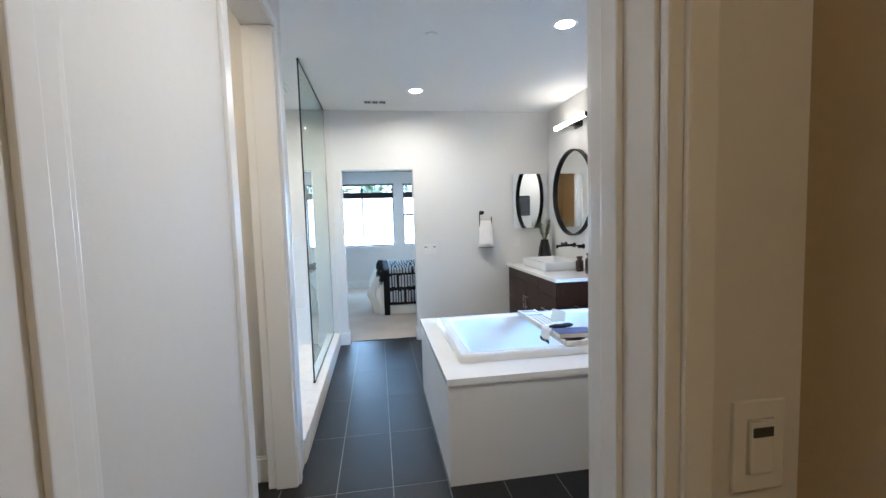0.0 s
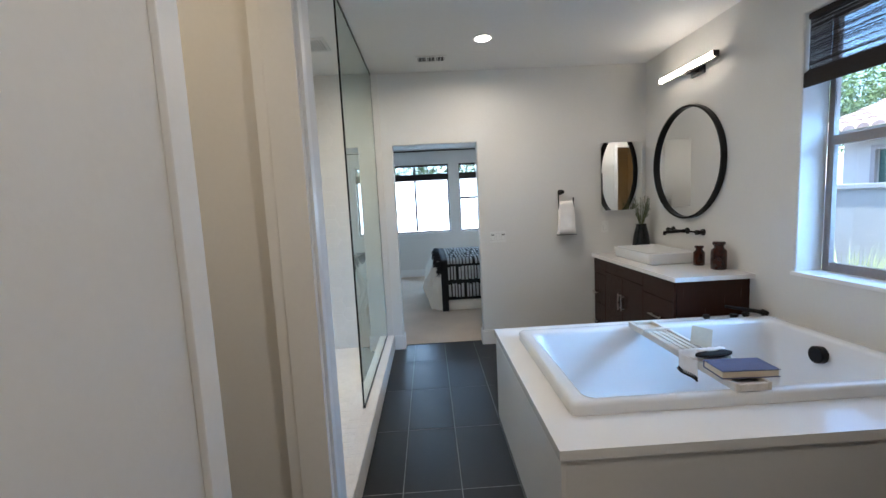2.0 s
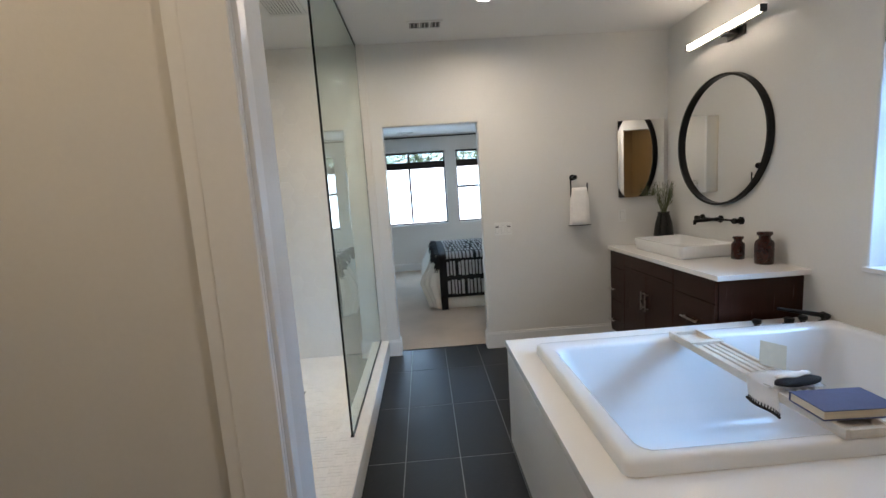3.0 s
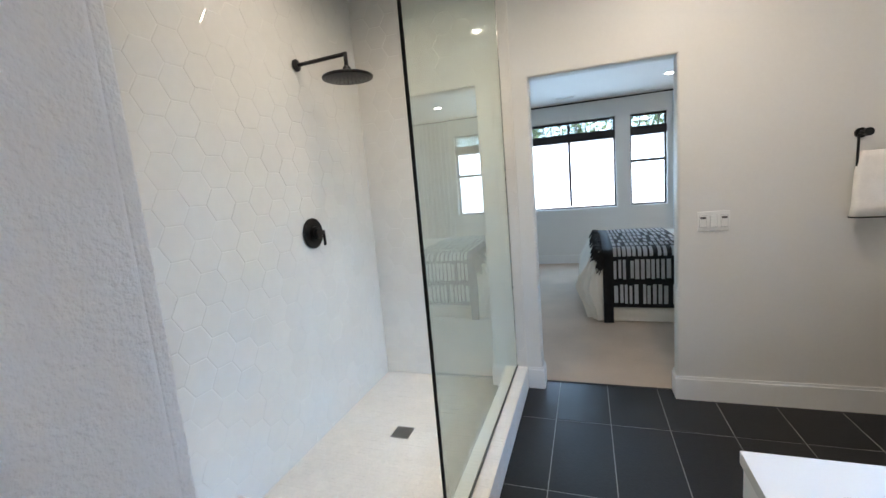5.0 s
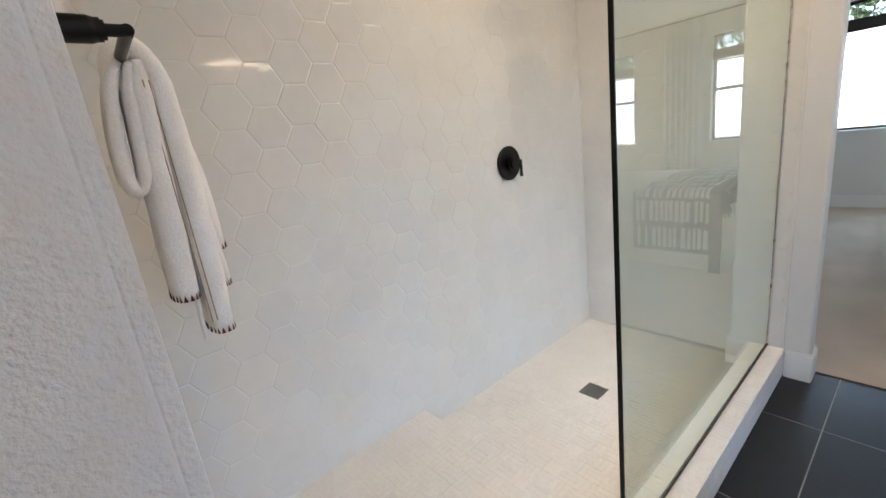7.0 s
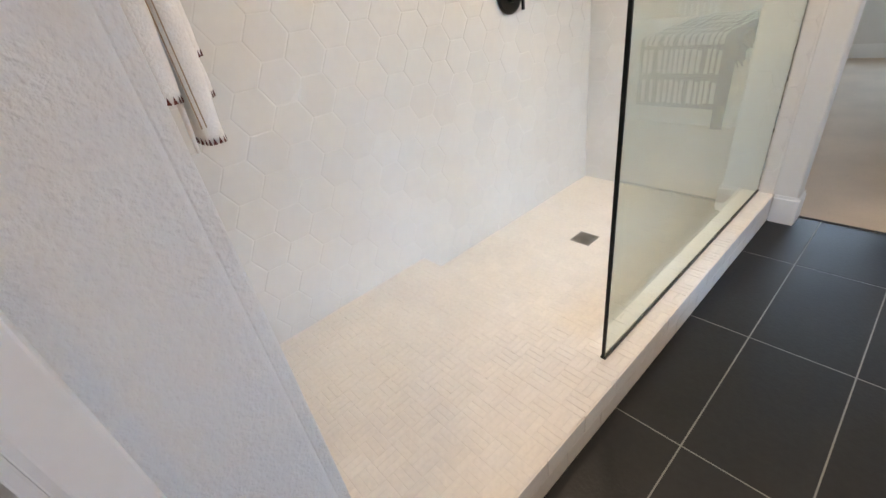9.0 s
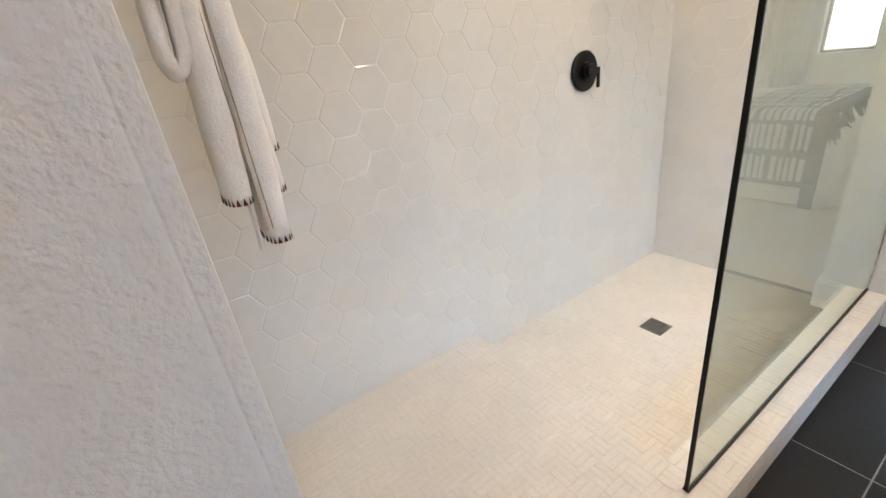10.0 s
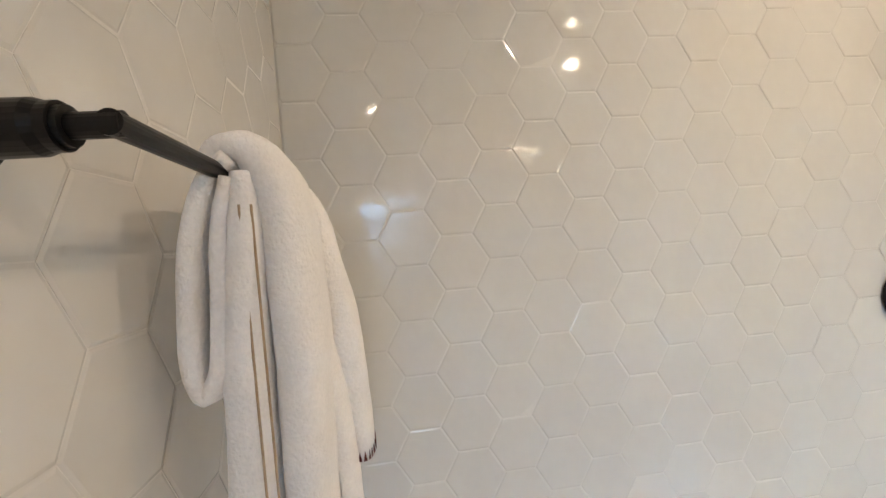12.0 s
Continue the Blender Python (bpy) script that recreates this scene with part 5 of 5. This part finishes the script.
def neighbour_house():
    t = thing("neighbour_house", (10.5, 5.2, -0.12), "single-storey stucco house with a barrel-tile roof behind the garden wall", "house")
    part("wall", wall_mesh("x", 8.0, 8.25, 1.0, 8.55, -0.12, 2.36, [(6.85, 7.95, 1.0, 2.05)]), HOUSE, t)
    part("side_wall", boxes((8.25, 8.35, -0.12, 13.0, 8.55, 2.36)), HOUSE, t)
    w = part("window", boxes((7.96, 6.78, 0.95, 8.02, 6.86, 2.12), (7.96, 7.94, 0.95, 8.02, 8.02, 2.12), (7.96, 6.86, 2.04, 8.02, 7.94, 2.12), (7.96, 6.86, 0.95, 8.02, 7.94, 1.02)), FRAME, t, "tan-framed window")
    part("pane", boxes((8.06, 6.85, 1.0, 8.07, 7.95, 2.05)), material("far_window_glass", (0.06, 0.12, 0.10), 0.1, vary=0.3, scale=2), w)
    part("fascia", boxes((7.52, 0.6, 2.26, 7.57, 9.0, 2.40)), FRAME, t)
    bm = bmesh.new()
    slope = 0.36
    n = 34
    for k in range(n):
        y = 0.7 + k * 0.25
        for j in range(12):
            a0, a1 = 7.45 + j * 0.42, 7.45 + j * 0.42 + 0.46
            z0, z1 = 2.40 + (a0 - 7.45) * slope, 2.40 + (a1 - 7.45) * slope - 0.03
            prof = [(math.cos(math.pi * i / 6), math.sin(math.pi * i / 6)) for i in range(7)]
            lo = [bm.verts.new((a0, y + 0.115 * c, z0 + 0.085 * s)) for c, s in prof]
            hi = [bm.verts.new((a1, y + 0.100 * c, z1 + 0.075 * s)) for c, s in prof]
            for i in range(6):
                bm.faces.new((lo[i], lo[i + 1], hi[i + 1], hi[i]))
            bm.faces.new(lo)
        lo = [bm.verts.new(p) for p in ((7.48, y + 0.11, 2.39), (7.48, y + 0.14, 2.39), (12.5, y + 0.14, 2.39 + 5.02 * slope), (12.5, y + 0.11, 2.39 + 5.02 * slope))]
        bm.faces.new(lo)
    ob = part("roof_tiles", bm, CLAY, t, "rows of pale clay barrel tiles")
    ob["kind"] = "stuff"
    part("roof_deck", boxes((7.6, 0.6, 2.36, 12.6, 9.0, 2.38)), FRAME, t)


garden_wall()
neighbour_house()
spiky_clump(3.55, 4.05, -0.12, 430, 1.22, 3, "pale green spiky grass clump below the window")
spiky_clump(3.75, 3.30, -0.12, 280, 1.0, 5, "pale green spiky grass clump below the window")
tree(14.5, 17.0, 5.4, 3.0, 21, "leafy green tree behind the house")
tree(16.0, 13.0, 5.0, 2.6, 22, "leafy green tree behind the house")
tree(12.0, 20.5, 5.2, 2.8, 23, "leafy green tree behind the house")


def bank():
    t = thing("retaining_wall", (0.5, 13.2, -0.12), "sunlit white block retaining wall behind the bedroom", "retaining wall")
    part("wall", boxes((-12, 13.0, -0.12, 14, 13.3, 2.25)), CEMENT, t)
    part("cap", boxes((-12, 12.96, 2.25, 14, 13.34, 2.31), bevel=0.006), CEMENT, t)
    t = thing("metal_fence", (0.5, 13.15, 2.31), "thin dark metal fence on the retaining wall", "fence")
    part("top_rail", boxes((-8, 13.14, 3.25, 10, 13.17, 3.28)), DARKFRAME, t)
    for k in range(90):
        x = -8 + k * 0.2
        part("picket", boxes((x, 13.147, 2.31, x + 0.016, 13.163, 3.25)), DARKFRAME, t)
    h = thing("hedge", (0.5, 14.6, -0.12), "loose green hedge above the retaining wall", "hedge")
    rnd = random.Random(31)
    bm = bmesh.new()
    for k in range(16):
        bush(bm, rnd, (-7 + k * 1.05, 14.6 + rnd.uniform(-0.4, 0.4), 2.75 + rnd.uniform(-0.2, 0.35)), (0.8, 0.6, 0.75), 1100, 0.06)
    part("foliage", bm, LEAF, h)
    part("earth", boxes((-12, 13.3, -0.12, 14, 17.0, 2.15)), SOIL, h)


bank()

# ---- tiles ----
def clip(poly, u0, u1, v0, v1):
    for axis, lim, keep in ((0, u0, 1), (0, u1, -1), (1, v0, 1), (1, v1, -1)):
        out = []
        for p, q in zip(poly, poly[1:] + poly[:1]):
            a, b = (p[axis] - lim) * keep, (q[axis] - lim) * keep
            if a >= 0:
                out.append(p)
            if (a > 0 > b) or (a < 0 < b):
                f = a / (a - b)
                out.append((p[0] + (q[0] - p[0]) * f, p[1] + (q[1] - p[1]) * f))
        poly = out
        if len(poly) < 3:
            return []
    return poly


def inset_poly(poly, d):
    """A convex polygon, counter-clockwise, moved in by d."""
    n = len(poly)
    out = []
    for k in range(n):
        p, q, r = Vector(poly[k - 1]), Vector(poly[k]), Vector(poly[(k + 1) % n])
        a, b = (q - p).normalized(), (r - q).normalized()
        na, nb = Vector((-a.y, a.x)), Vector((-b.y, b.x))
        m = na + nb
        s = d / max(m.dot(na), 0.3)
        out.append(tuple(q + m * s))
    return out


def tile_mesh(name, poly, height, edge, mat):
    base, shoulder, top = poly, poly, inset_poly(poly, edge)
    n = len(poly)
    vs = [(*p, -0.004) for p in base] + [(*p, height - edge * 0.31) for p in shoulder] + [(*p, height) for p in top]
    fs = [tuple(range(2 * n, 3 * n))]
    for k in range(n):
        j = (k + 1) % n
        fs += [(k, j, n + j, n + k), (n + k, n + j, 2 * n + j, 2 * n + k)]
    me = bpy.data.meshes.new(name)
    me.from_pydata(vs, [], fs)
    me.materials.append(mat)
    return me


PITCH, FLAT = 0.1190, 0.1380
SIDE = FLAT / math.sqrt(3)


def hex_wall(parent, m, u0, u1, v0, v1, uc, vc, split, seed):
    """Flat-topped hexagon tiles on the plane of m (u, v, normal); those above split are joined into one mesh."""
    rnd = random.Random(seed)
    full = [(SIDE * math.cos(math.pi * k / 3), SIDE * math.sin(math.pi * k / 3)) for k in range(6)]
    grout = 0.0007
    shared = tile_mesh("hex_tile", inset_poly(full, grout), 0.0, 0.0036, HEX)
    verts, faces = [], []
    for i in range(-40, 41):
        for j in range(-40, 41):
            cu, cv = uc + i * PITCH, vc + j * FLAT + (FLAT / 2 if i % 2 else 0)
            poly = clip([(cu + p[0], cv + p[1]) for p in full], u0, u1, v0, v1)
            if not poly:
                continue
            area = sum(p[0] * q[1] - q[0] * p[1] for p, q in zip(poly, poly[1:] + poly[:1])) / 2
            if area < 0.0004:
                continue
            whole = area > FLAT * FLAT * 0.8655
            tilt = Matrix.Rotation(radians(rnd.gauss(0, 0.28)), 4, "X") @ Matrix.Rotation(radians(rnd.gauss(0, 0.28)), 4, "Y")
            place = m @ Matrix.Translation((cu, cv, rnd.gauss(0, 0.00035))) @ tilt
            if whole:
                me = shared
            else:
                clean = []
                for p in poly:
                    if not clean or (Vector(p) - Vector(clean[-1])).length > 0.004:
                        clean.append(p)
                if (Vector(clean[0]) - Vector(clean[-1])).length < 0.004:
                    clean.pop()
                if len(clean) < 3:
                    continue
                me = tile_mesh("hex_tile_cut", inset_poly([(p[0] - cu, p[1] - cv) for p in clean], grout), 0.0, 0.0036, HEX)
            if cv < split:
                ob = new("hex_tile", me)
                ob.parent = parent
                ob.matrix_basis = place
            else:
                k = len(verts)
                verts += [tuple(place @ v.co) for v in me.vertices]
                faces += [tuple(k + v for v in f.vertices) for f in me.polygons]
    if verts:
        me = bpy.data.meshes.new("upper_hex_tiles")
        me.from_pydata(verts, [], faces)
        me.materials.append(HEX)
        ob = tagged(new("upper_hex_tiles", me), kind="stuff")
        ob.parent = parent


def plane(origin, u, v):
    u, v = Vector(u), Vector(v)
    n = u.cross(v)
    return Matrix(((u.x, v.x, n.x, origin[0]), (u.y, v.y, n.y, origin[1]), (u.z, v.z, n.z, origin[2]), (0, 0, 0, 1)))


backer_w = structure("shower_tile_west", boxes((-1.526, 2.404, 0.0, WX0 - 0.0013, 4.866, TOP)), HEX_GROUT, "glossy white hexagon tile wall of the shower", "tile wall")
backer_n = structure("shower_tile_north", boxes((WX0 - 0.0013, 4.8633, 0.0, -0.437, 4.872, TOP)), HEX_GROUT, "glossy white hexagon tile end wall of the shower", "tile wall")
backer_s = structure("shower_tile_south", boxes((WX0 - 0.0013, 2.404, 0.0, -0.4572, 2.4117, TOP)), HEX_GROUT, "glossy white hexagon tile wall behind the towel", "tile wall")
hex_wall(backer_w, plane((WX0, 0, 0), (0, 1, 0), (0, 0, 1)), 2.413, 4.862, 0.04, TOP, 2.578, 1.717, 1.98, 1)
hex_wall(backer_n, plane((0, 4.862, 0), (1, 0, 0), (0, 0, 1)), WX0, -0.445, 0.04, TOP, -0.98, 1.717, 9, 2)
hex_wall(backer_s, plane((0, 2.413, 0), (-1, 0, 0), (0, 0, 1)), 0.458, -WX0, 0.15, TOP, 0.985, 1.717, 9, 3)


def strip_shape(w, d, z, h):
    """One mosaic strip as vertices and faces: a small block with eased top edges, its corner at the origin."""
    g, e = 0.0005, 0.0009
    verts = [(x, y, z - 0.004) for x, y in ((g, g), (w - g, g), (w - g, d - g), (g, d - g))]
    verts += [(x, y, h - e * 0.6) for x, y in ((g, g), (w - g, g), (w - g, d - g), (g, d - g))]
    verts += [(x, y, h) for x, y in ((g + e, g + e), (w - g - e, g + e), (w - g - e, d - g - e), (g + e, d - g - e))]
    faces = [(8, 9, 10, 11)]
    for q in range(4):
        r = (q + 1) % 4
        faces += [(q, r, 4 + r, 4 + q), (4 + q, 4 + r, 8 + r, 8 + q)]
    return verts, faces


def mosaic(parent, x0, x1, y0, y1, z, near, cell=0.072):
    """Basketweave: three strips to a square, turned by a quarter from square to square."""
    rnd = random.Random(int(abs(x0 * 1000)) + int(y0 * 100))
    nx, ny = int(round((x1 - x0) / cell)), int(round((y1 - y0) / cell))
    cx, cy = (x1 - x0) / nx, (y1 - y0) / ny
    shapes = []
    for w, d in ((cx, cy / 3), (cx / 3, cy)):
        me = bpy.data.meshes.new("mosaic_strip")
        block = strip_shape(w, d, 0, 0)
        me.from_pydata(block[0], [], block[1])
        me.materials.append(MOSAIC)
        shapes.append(me)
    verts, faces = [], []
    for i in range(nx):
        for j in range(ny):
            flat = (i + j) % 2
            for k in range(3):
                x = x0 + i * cx + (0 if flat else k * cx / 3)
                y = y0 + j * cy + (k * cy / 3 if flat else 0)
                h = rnd.uniform(-0.0004, 0.0004)
                if near[0] <= x < near[1] and near[2] <= y < near[3]:
                    ob = new("mosaic_strip", shapes[0 if flat else 1])
                    ob.parent = parent
                    ob.matrix_basis = pose(x, y, z + h)
                    continue
                v, f = strip_shape(cx if flat else cx / 3, cy / 3 if flat else cy, 0, h)
                n = len(verts)
                verts += [(x + p[0], y + p[1], z + p[2]) for p in v]
                faces += [tuple(n + q for q in face) for face in f]
    if verts:
        me = bpy.data.meshes.new("mosaic_strips")
        me.from_pydata(verts, [], faces)
        me.materials.append(MOSAIC)
        ob = tagged(new("mosaic_strips", me), kind="stuff")
        ob.parent = parent


mosaic(bpy.data.objects["shower_platform"], WX0 + 0.002, -0.439, 2.414, 3.370, 0.153, (-1.01, 0, 0, 9))
mosaic(bpy.data.objects["shower_pan"], WX0 + 0.002, -0.602, 3.375, 4.862, 0.046, (-9, 0, 0, 3.94))
mosaic(bpy.data.objects["shower_curb"], -0.598, -0.439, 3.375, 4.862, 0.153, (-9, 0, 0, 9))
curb = bpy.data.objects["shower_curb"]
for k in range(13):
    y0 = 2.44 + k * 0.186
    for z0, z1, off in ((0.002, 0.074, 0.0), (0.077, 0.149, 0.09)):
        a, b = max(y0 + off, 2.44), min(y0 + off + 0.183, 4.855)
        if b - a < 0.02:
            continue
        me = tile_mesh("curb_tile", [(a, z0), (b, z0), (b, z1), (a, z1)], 0.004, 0.0015, MOSAIC)
        ob = new("curb_tile", me)
        ob.parent = curb
        ob.matrix_basis = plane((-0.437, 0, 0), (0, 1, 0), (0, 0, 1))

TX, TY, GAP = 0.3055, 0.6035, 0.0046
for i in range(-5, 9):
    for j in range(-5, 4):
        x0, y0 = -0.225 + i * TX, 3.285 + j * TY
        a, b, c, d = max(x0, -1.63), min(x0 + TX, 2.19), max(y0, 0.36), min(y0 + TY, 4.975)
        if b - a < 0.02 or d - c < 0.02 or (b < -0.46 and c > 2.3) or (b < -0.45 and d < 1.0) or (a > 0.5 and b < 2.1 and c > 2.05 and d < 3.36):
            continue
        me = tile_mesh("floor_tile", [(a + GAP / 2, c + GAP / 2), (b - GAP / 2, c + GAP / 2), (b - GAP / 2, d - GAP / 2), (a + GAP / 2, d - GAP / 2)], 0.0, 0.0016, SLATE)
        ob = new("floor_tile", me)
        ob.parent = floor
